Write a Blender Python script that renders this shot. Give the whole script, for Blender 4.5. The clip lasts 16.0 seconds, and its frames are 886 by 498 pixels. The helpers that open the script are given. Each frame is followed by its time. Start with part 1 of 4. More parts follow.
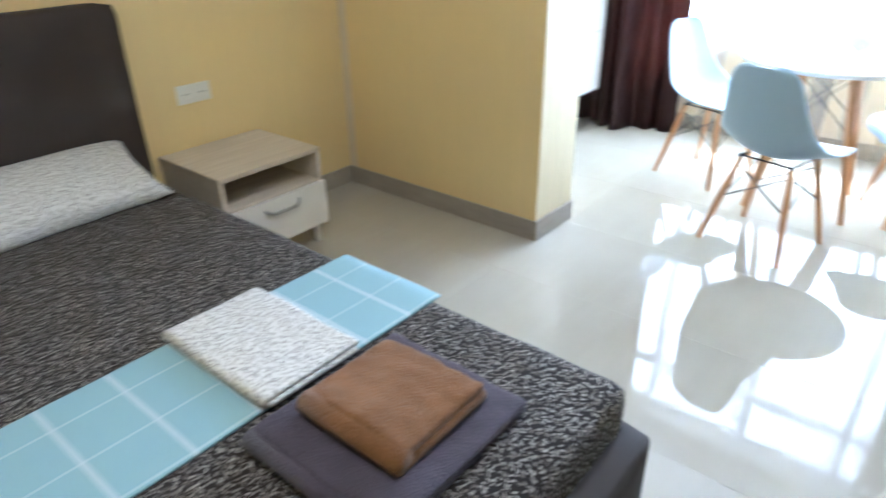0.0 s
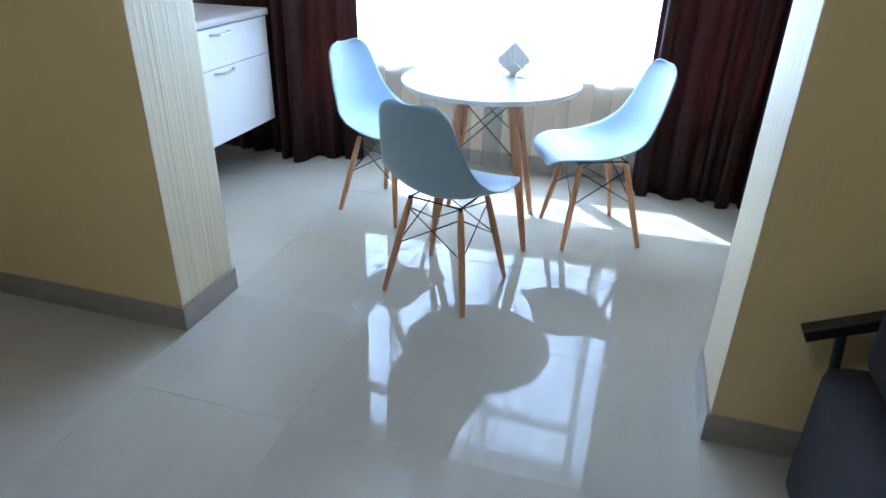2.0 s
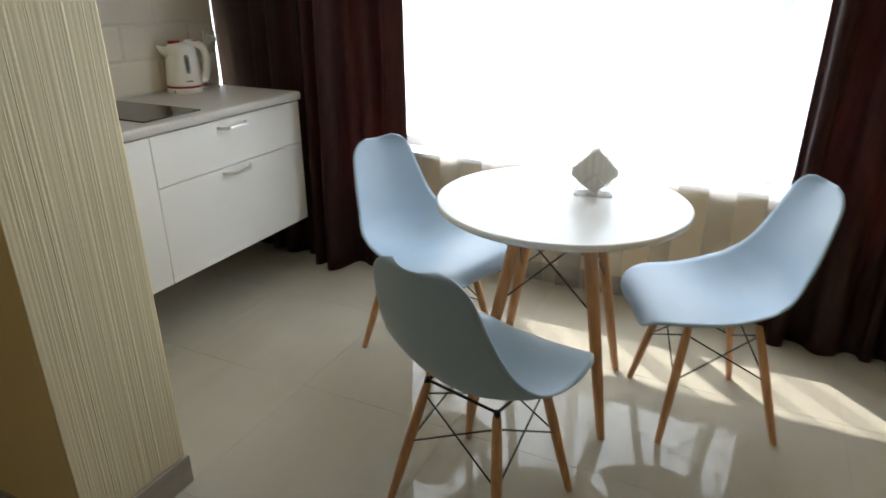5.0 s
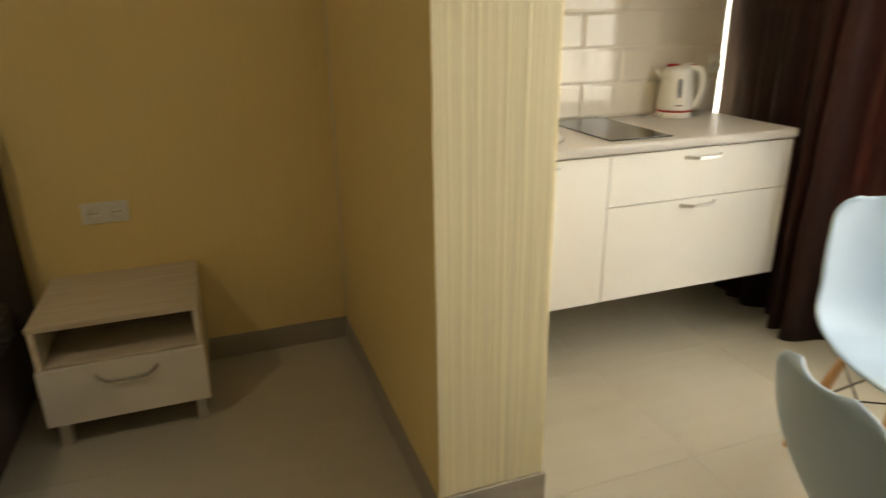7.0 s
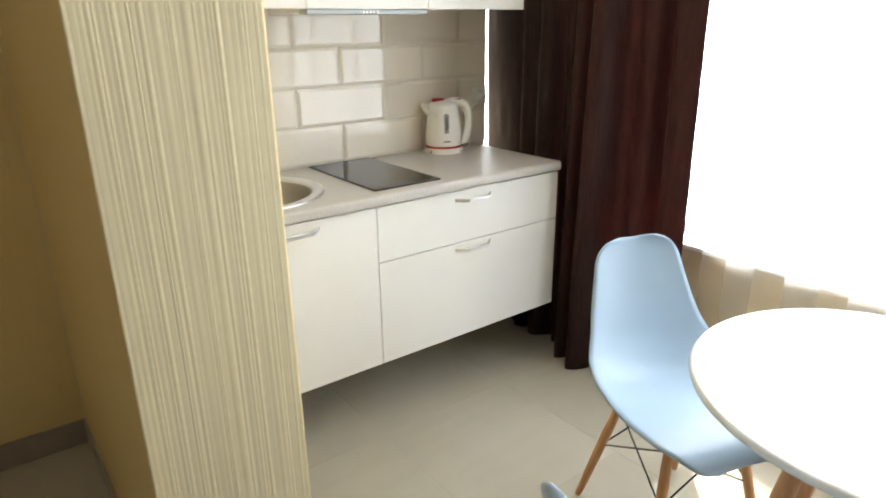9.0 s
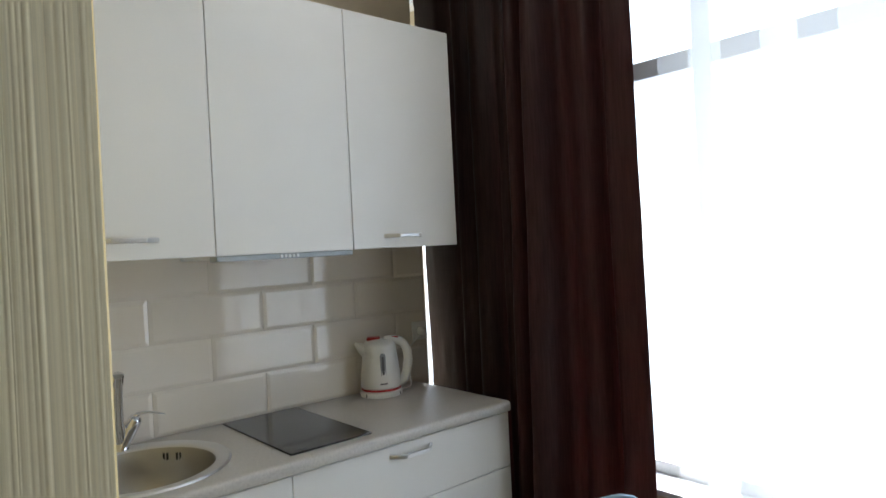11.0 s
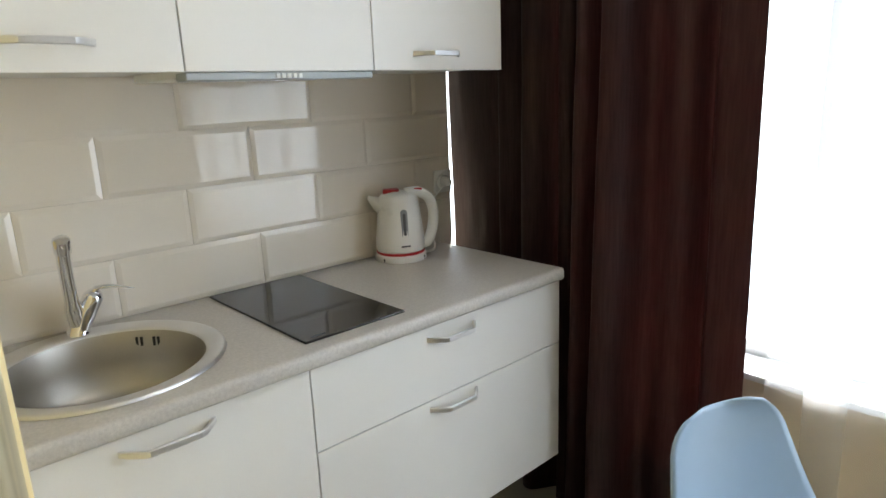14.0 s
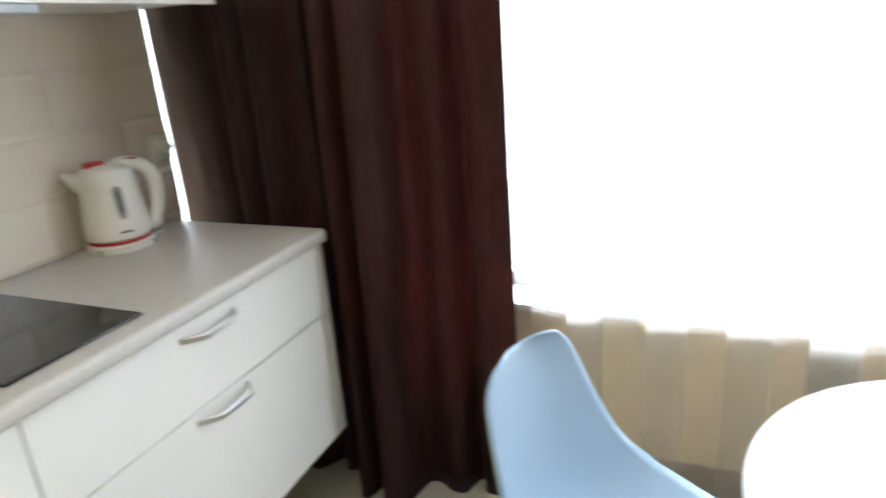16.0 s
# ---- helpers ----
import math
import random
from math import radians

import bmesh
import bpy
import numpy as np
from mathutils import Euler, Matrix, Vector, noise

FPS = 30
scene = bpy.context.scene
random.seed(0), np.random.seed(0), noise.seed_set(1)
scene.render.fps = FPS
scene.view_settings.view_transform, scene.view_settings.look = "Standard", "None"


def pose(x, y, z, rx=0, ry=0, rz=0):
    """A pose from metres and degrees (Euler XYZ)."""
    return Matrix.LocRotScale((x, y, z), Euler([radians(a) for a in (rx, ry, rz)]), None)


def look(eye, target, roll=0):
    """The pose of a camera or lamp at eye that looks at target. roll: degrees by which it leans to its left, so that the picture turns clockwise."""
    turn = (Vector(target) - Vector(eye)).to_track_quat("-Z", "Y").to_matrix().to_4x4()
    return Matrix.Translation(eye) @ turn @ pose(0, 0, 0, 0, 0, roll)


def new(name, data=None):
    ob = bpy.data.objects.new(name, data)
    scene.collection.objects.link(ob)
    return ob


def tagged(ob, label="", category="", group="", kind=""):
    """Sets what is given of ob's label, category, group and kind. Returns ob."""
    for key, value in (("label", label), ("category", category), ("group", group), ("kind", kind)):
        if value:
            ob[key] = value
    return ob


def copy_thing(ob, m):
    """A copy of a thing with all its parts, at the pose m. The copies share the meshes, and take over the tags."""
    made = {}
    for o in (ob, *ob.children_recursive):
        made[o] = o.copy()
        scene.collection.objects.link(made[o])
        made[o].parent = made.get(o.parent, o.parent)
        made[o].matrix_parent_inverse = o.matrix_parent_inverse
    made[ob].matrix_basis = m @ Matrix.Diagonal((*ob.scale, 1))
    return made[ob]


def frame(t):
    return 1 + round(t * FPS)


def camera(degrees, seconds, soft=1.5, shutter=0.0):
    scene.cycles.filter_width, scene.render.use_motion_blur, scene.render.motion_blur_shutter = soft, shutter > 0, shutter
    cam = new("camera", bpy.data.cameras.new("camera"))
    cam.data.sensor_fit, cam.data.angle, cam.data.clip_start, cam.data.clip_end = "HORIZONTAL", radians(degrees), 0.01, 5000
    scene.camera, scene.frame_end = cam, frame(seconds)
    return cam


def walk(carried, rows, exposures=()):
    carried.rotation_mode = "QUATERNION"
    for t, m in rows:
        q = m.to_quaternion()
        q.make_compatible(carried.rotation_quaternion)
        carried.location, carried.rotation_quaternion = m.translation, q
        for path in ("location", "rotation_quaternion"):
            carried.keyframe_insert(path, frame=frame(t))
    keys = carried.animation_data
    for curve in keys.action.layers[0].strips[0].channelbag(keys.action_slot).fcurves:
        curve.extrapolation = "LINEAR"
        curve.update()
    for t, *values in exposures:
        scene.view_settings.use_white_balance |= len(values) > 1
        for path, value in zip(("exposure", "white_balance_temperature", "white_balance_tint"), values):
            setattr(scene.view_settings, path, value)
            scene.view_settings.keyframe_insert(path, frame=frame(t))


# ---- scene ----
cam = camera(69.4, 16.0, shutter=0.45)
PATH = [
    (0, (0.126, 0.118, 1.375), (-1.009, 1.475, 0.443), -0.9),
    (0.5, (0.13, 0.312, 1.379), (-0.67, 1.867, 0.409), -1.4),
    (1, (0.125, 0.475, 1.372), (-0.431, 2.132, 0.399), -0.5),
    (1.5, (0.142, 0.647, 1.364), (-0.365, 2.333, 0.414), 0.3),
    (2, (0.192, 0.816, 1.382), (-0.298, 2.525, 0.467), 1.4),
    (2.5, (0.177, 0.948, 1.378), (-0.271, 2.675, 0.475), 0.2),
    (3, (0.135, 1.091, 1.385), (-0.271, 2.84, 0.504), -0.1),
    (3.2, (0.124, 1.125, 1.385), (-0.287, 2.885, 0.53), -0.3),
    (5.3, (0.079, 1.796, 1.4), (-0.825, 3.416, 0.652), -0.9),
    (5.5, (0.081, 1.823, 1.413), (-0.906, 3.401, 0.68), -1.7),
    (6, (0.076, 1.932, 1.438), (-1.194, 3.299, 0.718), -1.4),
    (6.5, (0.092, 1.994, 1.387), (-1.501, 2.994, 0.707), -0.5),
    (7, (0.095, 1.986, 1.375), (-1.671, 2.62, 0.682), -0.8),
    (7.5, (0.098, 1.966, 1.367), (-1.737, 2.359, 0.677), -2.3),
    (8, (0.011, 2.067, 1.412), (-1.738, 2.693, 0.673), -2.8),
    (8.5, (-0.038, 2.234, 1.46), (-1.622, 3.187, 0.698), -1.1),
    (9, (-0.1, 2.286, 1.453), (-1.602, 3.426, 0.787), -0.6),
    (9.5, (-0.14, 2.39, 1.476), (-1.614, 3.62, 0.915), -0.5),
    (10, (-0.229, 2.486, 1.5), (-1.696, 3.808, 1.183), 0.7),
    (10.2, (-0.2, 2.517, 1.491), (-1.696, 3.833, 1.314), 0.2),
    (12.3, (-0.402, 2.545, 1.516), (-1.906, 3.862, 1.564), -4.3),
    (12.5, (-0.443, 2.552, 1.509), (-1.937, 3.882, 1.465), -4.0),
    (13, (-0.513, 2.59, 1.475), (-1.986, 3.924, 1.25), -3.1),
    (13.5, (-0.623, 2.664, 1.454), (-2.077, 3.981, 1.065), -3.2),
    (14, (-0.743, 2.718, 1.44), (-2.175, 4.031, 0.966), -2.2),
    (14.5, (-0.833, 2.74, 1.438), (-2.225, 4.075, 0.907), -2.8),
    (15, (-0.92, 2.759, 1.434), (-2.237, 4.159, 0.879), -4.4),
    (15.5, (-0.936, 2.792, 1.431), (-2.076, 4.326, 0.842), -5.7),
    (16, (-0.914, 2.832, 1.404), (-1.662, 4.565, 0.756), -4.2),
]
EXPOSURES = [
    (0.0, 3.35, 4950, 10),
    (0.5, 2.8, 4650, 10),
    (1.5, 2.12, 4450, 10),
    (2.5, 2.0, 4850, 10),
    (3.2, 1.88, 5250, 10),
    (5.5, 0.86, 6600, 10),
    (6.5, 0.78, 7400, 10),
    (7.0, 1.68, 8200, 10),
    (7.5, 2.0, 8700, 10),
    (8.5, 2.1, 7300, 10),
    (9.5, 1.4, 6000, 10),
    (10.2, 0.95, 5600, 10),
    (12.5, 0.48, 6600, 10),
    (13.5, 1.0, 6400, 10),
    (14.5, 1.4, 5950, 10),
    (16.0, 1.72, 6050, 10),
]
walk(cam, [(t, look(eye, target, roll)) for t, eye, target, roll in PATH], EXPOSURES)

# ---- light ----
SUN_DIR = Vector((0.69 * 0.673, -0.72 * 0.673, -0.740))
world = bpy.data.worlds.new("sky")
scene.world = world
world.use_nodes = True
wn = world.node_tree.nodes
sky = wn.new("ShaderNodeTexSky")
sky.sky_type = "NISHITA"
sky.sun_disc = False
sky.sun_elevation = radians(47.7)
sky.sun_rotation = math.atan2(-0.69, 0.72)
wn["Background"].inputs["Strength"].default_value = 0.06
world.node_tree.links.new(sky.outputs["Color"], wn["Background"].inputs["Color"])

sun = new("sun", bpy.data.lights.new("sun", "SUN"))
sun.data.energy, sun.data.angle, sun.data.color = 3.6, radians(0.5), (1.0, 0.95, 0.86)
sun.matrix_world = look(-SUN_DIR * 8, (0, 0, 0))

win = new("window_light", bpy.data.lights.new("window_light", "AREA"))
win.data.shape, win.data.size, win.data.size_y = "RECTANGLE", 4.05, 2.05
win.data.energy, win.data.color = 50.0, (0.87, 0.945, 1.0)
win.matrix_world = look((-1.12, 4.90, 1.62), (-1.12, 0.0, 1.62))

# ---- materials ----
def nodes_of(name):
    m = bpy.data.materials.new(name)
    m.use_nodes = True
    nt = m.node_tree
    return m, nt, nt.nodes["Principled BSDF"]


def link(nt, a, b):
    nt.links.new(a, b)


def node(nt, kind, **inputs):
    n = nt.nodes.new(kind)
    for key, value in inputs.items():
        n.inputs[key.replace("_", " ")].default_value = value
    return n


def coords(nt, scale=(1, 1, 1), kind="Object"):
    tc = nt.nodes.new("ShaderNodeTexCoord")
    mp = nt.nodes.new("ShaderNodeMapping")
    mp.inputs["Scale"].default_value = scale
    link(nt, tc.outputs[kind], mp.inputs["Vector"])
    return mp.outputs["Vector"]


def ramp(nt, fac, stops):
    r = nt.nodes.new("ShaderNodeValToRGB")
    el = r.color_ramp.elements
    while len(el) < len(stops):
        el.new(0.5)
    for e, (p, c) in zip(el, stops):
        e.position, e.color = p, (*c, 1) if len(c) == 3 else c
    link(nt, fac, r.inputs["Fac"])
    return r.outputs["Color"]


def mathn(nt, op, a, b=None, c=None):
    n = nt.nodes.new("ShaderNodeMath")
    n.operation = op
    for i, v in enumerate((a, b, c)):
        if v is None:
            continue
        if isinstance(v, (int, float)):
            n.inputs[i].default_value = v
        else:
            link(nt, v, n.inputs[i])
    return n.outputs[0]


def mixc(nt, fac, a, b):
    n = nt.nodes.new("ShaderNodeMix")
    n.data_type = "RGBA"
    for sock, v in ((n.inputs[0], fac), (n.inputs[6], a), (n.inputs[7], b)):
        if isinstance(v, (int, float)):
            sock.default_value = v
        elif isinstance(v, tuple):
            sock.default_value = (*v, 1) if len(v) == 3 else v
        else:
            link(nt, v, sock)
    return n.outputs[2]


def bump(nt, bsdf, height, strength=0.2, distance=0.002):
    b = node(nt, "ShaderNodeBump", Strength=strength, Distance=distance)
    link(nt, height, b.inputs["Height"])
    link(nt, b.outputs["Normal"], bsdf.inputs["Normal"])


def plain(name, color, rough=0.5, metal=0.0, vary=0.06, scale=8.0, grain=400.0, relief=0.05, stretch=(1, 1, 1), coat=0.0):
    """A surface with soft blotches, fine grain and a little relief."""
    m, nt, b = nodes_of(name)
    v = coords(nt, stretch)
    big = node(nt, "ShaderNodeTexNoise", Scale=scale, Detail=4.0)
    fine = node(nt, "ShaderNodeTexNoise", Scale=grain, Detail=2.0)
    link(nt, v, big.inputs["Vector"])
    link(nt, v, fine.inputs["Vector"])
    lo = tuple(c * (1 - 2 * vary) for c in color)
    hi = tuple(min(1, c * (1 + 2 * vary)) for c in color)
    fac = mathn(nt, "ADD", mathn(nt, "MULTIPLY", big.outputs["Fac"], 0.7), mathn(nt, "MULTIPLY", fine.outputs["Fac"], 0.3))
    link(nt, ramp(nt, fac, [(0.3, lo), (0.7, hi)]), b.inputs["Base Color"])
    b.inputs["Roughness"].default_value = rough
    b.inputs["Metallic"].default_value = metal
    b.inputs["Coat Weight"].default_value = coat
    r = mathn(nt, "ADD", mathn(nt, "MULTIPLY", big.outputs["Fac"], 0.12 * rough), rough * 0.94)
    link(nt, r, b.inputs["Roughness"])
    if relief:
        bump(nt, b, fine.outputs["Fac"], relief, 0.001)
    return m


def wallpaper(name, color, across):
    """Matt paper with thin upright ribs; across is the axis that runs along the wall."""
    m, nt, b = nodes_of(name)
    s = (260, 3, 3) if across == "x" else (3, 260, 3)
    rib = node(nt, "ShaderNodeTexNoise", Scale=1.0, Detail=2.0)
    link(nt, coords(nt, (s[0], s[1], 1.5)), rib.inputs["Vector"])
    big = node(nt, "ShaderNodeTexNoise", Scale=2.2, Detail=3.0)
    link(nt, coords(nt), big.inputs["Vector"])
    fac = mathn(nt, "ADD", mathn(nt, "MULTIPLY", rib.outputs["Fac"], 0.6), mathn(nt, "MULTIPLY", big.outputs["Fac"], 0.4))
    link(nt, ramp(nt, fac, [(0.3, tuple(c * 0.96 for c in color)), (0.7, tuple(c * 1.03 for c in color))]), b.inputs["Base Color"])
    b.inputs["Roughness"].default_value = 0.62
    bump(nt, b, rib.outputs["Fac"], 0.12, 0.001)
    return m


def wood(name, light, dark, axis=2, scale=1.0, rough=0.45):
    m, nt, b = nodes_of(name)
    s = [60 * scale, 60 * scale, 60 * scale]
    s[axis] = 4 * scale
    n1 = node(nt, "ShaderNodeTexNoise", Scale=1.0, Detail=5.0, Distortion=0.6)
    link(nt, coords(nt, tuple(s)), n1.inputs["Vector"])
    info = nt.nodes.new("ShaderNodeObjectInfo")
    fac = mathn(nt, "ADD", n1.outputs["Fac"], mathn(nt, "MULTIPLY", mathn(nt, "SUBTRACT", info.outputs["Random"], 0.5), 0.2))
    link(nt, ramp(nt, fac, [(0.3, dark), (0.7, light)]), b.inputs["Base Color"])
    b.inputs["Roughness"].default_value = rough
    bump(nt, b, n1.outputs["Fac"], 0.1, 0.0006)
    return m


def leafy(name, ground, leaf, leaf2, per_metre, size=(0.52, 0.2), rough=0.75, bend=0.0):
    """Cloth printed with small scattered leaves, each turned its own way."""
    m, nt, b = nodes_of(name)
    v = coords(nt, (per_metre, per_metre, per_metre), "UV")
    masks = []
    tone = None
    for shift in ((0, 0, 0), (7.37, 3.71, 0)):
        add = nt.nodes.new("ShaderNodeVectorMath")
        add.operation = "ADD"
        add.inputs[1].default_value = shift
        link(nt, v, add.inputs[0])
        vor = node(nt, "ShaderNodeTexVoronoi", Scale=1.0, Randomness=0.85)
        vor.voronoi_dimensions = "2D"
        link(nt, add.outputs[0], vor.inputs["Vector"])
        sub = nt.nodes.new("ShaderNodeVectorMath")
        sub.operation = "SUBTRACT"
        link(nt, add.outputs[0], sub.inputs[0])
        link(nt, vor.outputs["Position"], sub.inputs[1])
        sep = nt.nodes.new("ShaderNodeSeparateColor")
        link(nt, vor.outputs["Color"], sep.inputs[0])
        rot = nt.nodes.new("ShaderNodeVectorRotate")
        rot.rotation_type = "Z_AXIS"
        link(nt, sub.outputs[0], rot.inputs["Vector"])
        link(nt, mathn(nt, "MULTIPLY", sep.outputs[0], 6.28), rot.inputs["Angle"])
        xyz = nt.nodes.new("ShaderNodeSeparateXYZ")
        link(nt, rot.outputs[0], xyz.inputs[0])
        u = mathn(nt, "DIVIDE", xyz.outputs[0], size[0])
        w = mathn(nt, "DIVIDE", xyz.outputs[1], size[1])
        d = mathn(nt, "ADD", mathn(nt, "MULTIPLY", u, u), mathn(nt, "ABSOLUTE", w))
        rib = mathn(nt, "GREATER_THAN", mathn(nt, "ABSOLUTE", w), 0.1)
        masks.append(mathn(nt, "MULTIPLY", mathn(nt, "LESS_THAN", d, 0.9), rib))
        tone = sep.outputs[1] if tone is None else tone
    mask = mathn(nt, "MAXIMUM", masks[0], masks[1])
    weave = node(nt, "ShaderNodeTexNoise", Scale=900.0, Detail=1.0)
    link(nt, coords(nt), weave.inputs["Vector"])
    cloud = node(nt, "ShaderNodeTexNoise", Scale=5.0, Detail=3.0)
    link(nt, coords(nt), cloud.inputs["Vector"])
    ink = mixc(nt, tone, leaf, leaf2)
    base = mixc(nt, mask, ground, ink)
    dim = mixc(nt, mathn(nt, "MULTIPLY", cloud.outputs["Fac"], 0.25), base, tuple(c * 0.7 for c in ground))
    link(nt, dim, b.inputs["Base Color"])
    b.inputs["Roughness"].default_value = rough
    b.inputs["Sheen Weight"].default_value = 0.03
    b.inputs["Specular IOR Level"].default_value = 0.25
    bump(nt, b, weave.outputs["Fac"], 0.25, 0.0008)
    return m


def checked(name, cloth, line, fine, pitch):
    """Woven cloth with broad pale bands one way and thin ones the other."""
    m, nt, b = nodes_of(name)
    xyz = nt.nodes.new("ShaderNodeSeparateXYZ")
    link(nt, coords(nt), xyz.inputs[0])
    def band(sock, step, width, shift):
        f = mathn(nt, "FRACT", mathn(nt, "ADD", mathn(nt, "DIVIDE", sock, step), shift))
        return mathn(nt, "LESS_THAN", f, width)
    a = band(xyz.outputs[1], pitch, 0.085, 0.71)
    c = band(xyz.outputs[0], pitch * 0.9, 0.05, 0.1)
    weave = node(nt, "ShaderNodeTexNoise", Scale=700.0, Detail=1.0)
    link(nt, coords(nt), weave.inputs["Vector"])
    col = mixc(nt, mathn(nt, "MULTIPLY", c, 0.55), cloth, fine)
    col = mixc(nt, mathn(nt, "MULTIPLY", a, 0.62), col, line)
    col = mixc(nt, mathn(nt, "MULTIPLY", weave.outputs["Fac"], 0.25), col, tuple(k * 0.75 for k in cloth))
    link(nt, col, b.inputs["Base Color"])
    b.inputs["Roughness"].default_value = 0.8
    bump(nt, b, weave.outputs["Fac"], 0.3, 0.0008)
    return m


def terry(name, color):
    m, nt, b = nodes_of(name)
    v = coords(nt)
    loop = node(nt, "ShaderNodeTexNoise", Scale=210.0, Detail=3.0)
    patch = node(nt, "ShaderNodeTexNoise", Scale=14.0, Detail=4.0)
    link(nt, v, loop.inputs["Vector"])
    link(nt, v, patch.inputs["Vector"])
    fac = mathn(nt, "ADD", mathn(nt, "MULTIPLY", loop.outputs["Fac"], 0.55), mathn(nt, "MULTIPLY", patch.outputs["Fac"], 0.45))
    link(nt, ramp(nt, fac, [(0.32, tuple(c * 0.7 for c in color)), (0.68, tuple(c * 1.2 for c in color))]), b.inputs["Base Color"])
    b.inputs["Roughness"].default_value = 0.95
    b.inputs["Sheen Weight"].default_value = 0.12
    bump(nt, b, loop.outputs["Fac"], 1.0, 0.004)
    return m


def cloth_through(name, color, through_color, share, clear, rough=0.6, sheen=0.3, slub=0.0):
    """Hanging cloth that lets some light through."""
    m, nt, b = nodes_of(name)
    out = nt.nodes["Material Output"]
    weave = node(nt, "ShaderNodeTexNoise", Scale=1.0, Detail=3.0)
    link(nt, coords(nt, (160, 160, 9)), weave.inputs["Vector"])
    link(nt, ramp(nt, weave.outputs["Fac"], [(0.3, tuple(c * (0.85 - slub) for c in color)), (0.7, tuple(c * (1.1 + slub) for c in color))]), b.inputs["Base Color"])
    b.inputs["Roughness"].default_value = rough
    b.inputs["Sheen Weight"].default_value = sheen
    bump(nt, b, weave.outputs["Fac"], 0.15, 0.001)
    tl = nt.nodes.new("ShaderNodeBsdfTranslucent")
    tl.inputs["Color"].default_value = (*through_color, 1)
    mx = nt.nodes.new("ShaderNodeMixShader")
    mx.inputs[0].default_value = share
    link(nt, b.outputs[0], mx.inputs[1])
    link(nt, tl.outputs[0], mx.inputs[2])
    last = mx.outputs[0]
    if clear:
        tr = nt.nodes.new("ShaderNodeBsdfTransparent")
        m2 = nt.nodes.new("ShaderNodeMixShader")
        m2.inputs[0].default_value = clear
        link(nt, last, m2.inputs[1])
        link(nt, tr.outputs[0], m2.inputs[2])
        last = m2.outputs[0]
    link(nt, last, out.inputs["Surface"])
    return m


def tile_floor(name):
    """Polished porcelain with faint streaks, each tile a little different."""
    m, nt, b = nodes_of(name)
    info = nt.nodes.new("ShaderNodeObjectInfo")
    tc = nt.nodes.new("ShaderNodeTexCoord")
    off = nt.nodes.new("ShaderNodeVectorMath")
    off.operation = "ADD"
    link(nt, tc.outputs["Object"], off.inputs[0])
    link(nt, mathn(nt, "MULTIPLY", info.outputs["Random"], 37.0), off.inputs[1])
    mp = nt.nodes.new("ShaderNodeMapping")
    mp.inputs["Scale"].default_value = (18.0, 1.1, 1.0)
    link(nt, off.outputs[0], mp.inputs["Vector"])
    streak = node(nt, "ShaderNodeTexNoise", Scale=1.0, Detail=5.0, Distortion=0.4)
    link(nt, mp.outputs[0], streak.inputs["Vector"])
    cloud = node(nt, "ShaderNodeTexNoise", Scale=3.5, Detail=4.0)
    link(nt, off.outputs[0], cloud.inputs["Vector"])
    fac = mathn(nt, "ADD", mathn(nt, "MULTIPLY", streak.outputs["Fac"], 0.4), mathn(nt, "MULTIPLY", cloud.outputs["Fac"], 0.6))
    fac = mathn(nt, "ADD", fac, mathn(nt, "MULTIPLY", mathn(nt, "SUBTRACT", info.outputs["Random"], 0.5), 0.02))
    link(nt, ramp(nt, fac, [(0.3, (0.425, 0.392, 0.318)), (0.7, (0.468, 0.436, 0.362))]), b.inputs["Base Color"])
    link(nt, ramp(nt, cloud.outputs["Fac"], [(0.3, (0.004, 0.004, 0.004)), (0.7, (0.014, 0.014, 0.014))]), b.inputs["Roughness"])
    b.inputs["IOR"].default_value = 1.44
    wob = node(nt, "ShaderNodeTexNoise", Scale=2.5, Detail=1.0)
    link(nt, off.outputs[0], wob.inputs["Vector"])
    bump(nt, b, wob.outputs["Fac"], 0.006, 0.004)
    return m


def glow(name, color, strength):
    m, nt, b = nodes_of(name)
    b.inputs["Base Color"].default_value = (0.8, 0.8, 0.8, 1)
    b.inputs["Emission Color"].default_value = (*color, 1)
    b.inputs["Emission Strength"].default_value = strength
    return m


def clear_glass(name):
    m, nt, b = nodes_of(name)
    b.inputs["Base Color"].default_value = (1, 1, 1, 1)
    b.inputs["Transmission Weight"].default_value = 1.0
    b.inputs["Roughness"].default_value = 0.0
    b.inputs["IOR"].default_value = 1.45
    return m


YELLOW = (0.79, 0.62, 0.30)
M_WALL_X = wallpaper("yellow_wallpaper_x", YELLOW, "x")
M_WALL_Y = wallpaper("yellow_wallpaper_y", YELLOW, "y")
M_RIB = plain("ribbed_cream_wallpaper", (0.74, 0.645, 0.43), 0.5, vary=0.07, scale=2.0, grain=1.0, relief=0.0, stretch=(1, 180, 0.7))
M_SILLWALL = plain("beige_paint", (0.72, 0.62, 0.46), 0.7, vary=0.03)
M_CEIL = plain("white_ceiling_paint", (0.8, 0.79, 0.77), 0.85, vary=0.02)
M_BASE = plain("greige_skirting_tile", (0.34, 0.30, 0.25), 0.3, vary=0.08, scale=5, stretch=(1, 1, 4))
M_FLOOR = tile_floor("polished_porcelain")
M_GROUT = plain("pale_grout", (0.44, 0.408, 0.335), 0.9, vary=0.05)
M_WHITE = plain("white_lacquer_front", (0.80, 0.785, 0.755), 0.35, vary=0.015, scale=3, relief=0.02)
M_CARCASS = plain("white_board", (0.74, 0.72, 0.69), 0.5, vary=0.02)
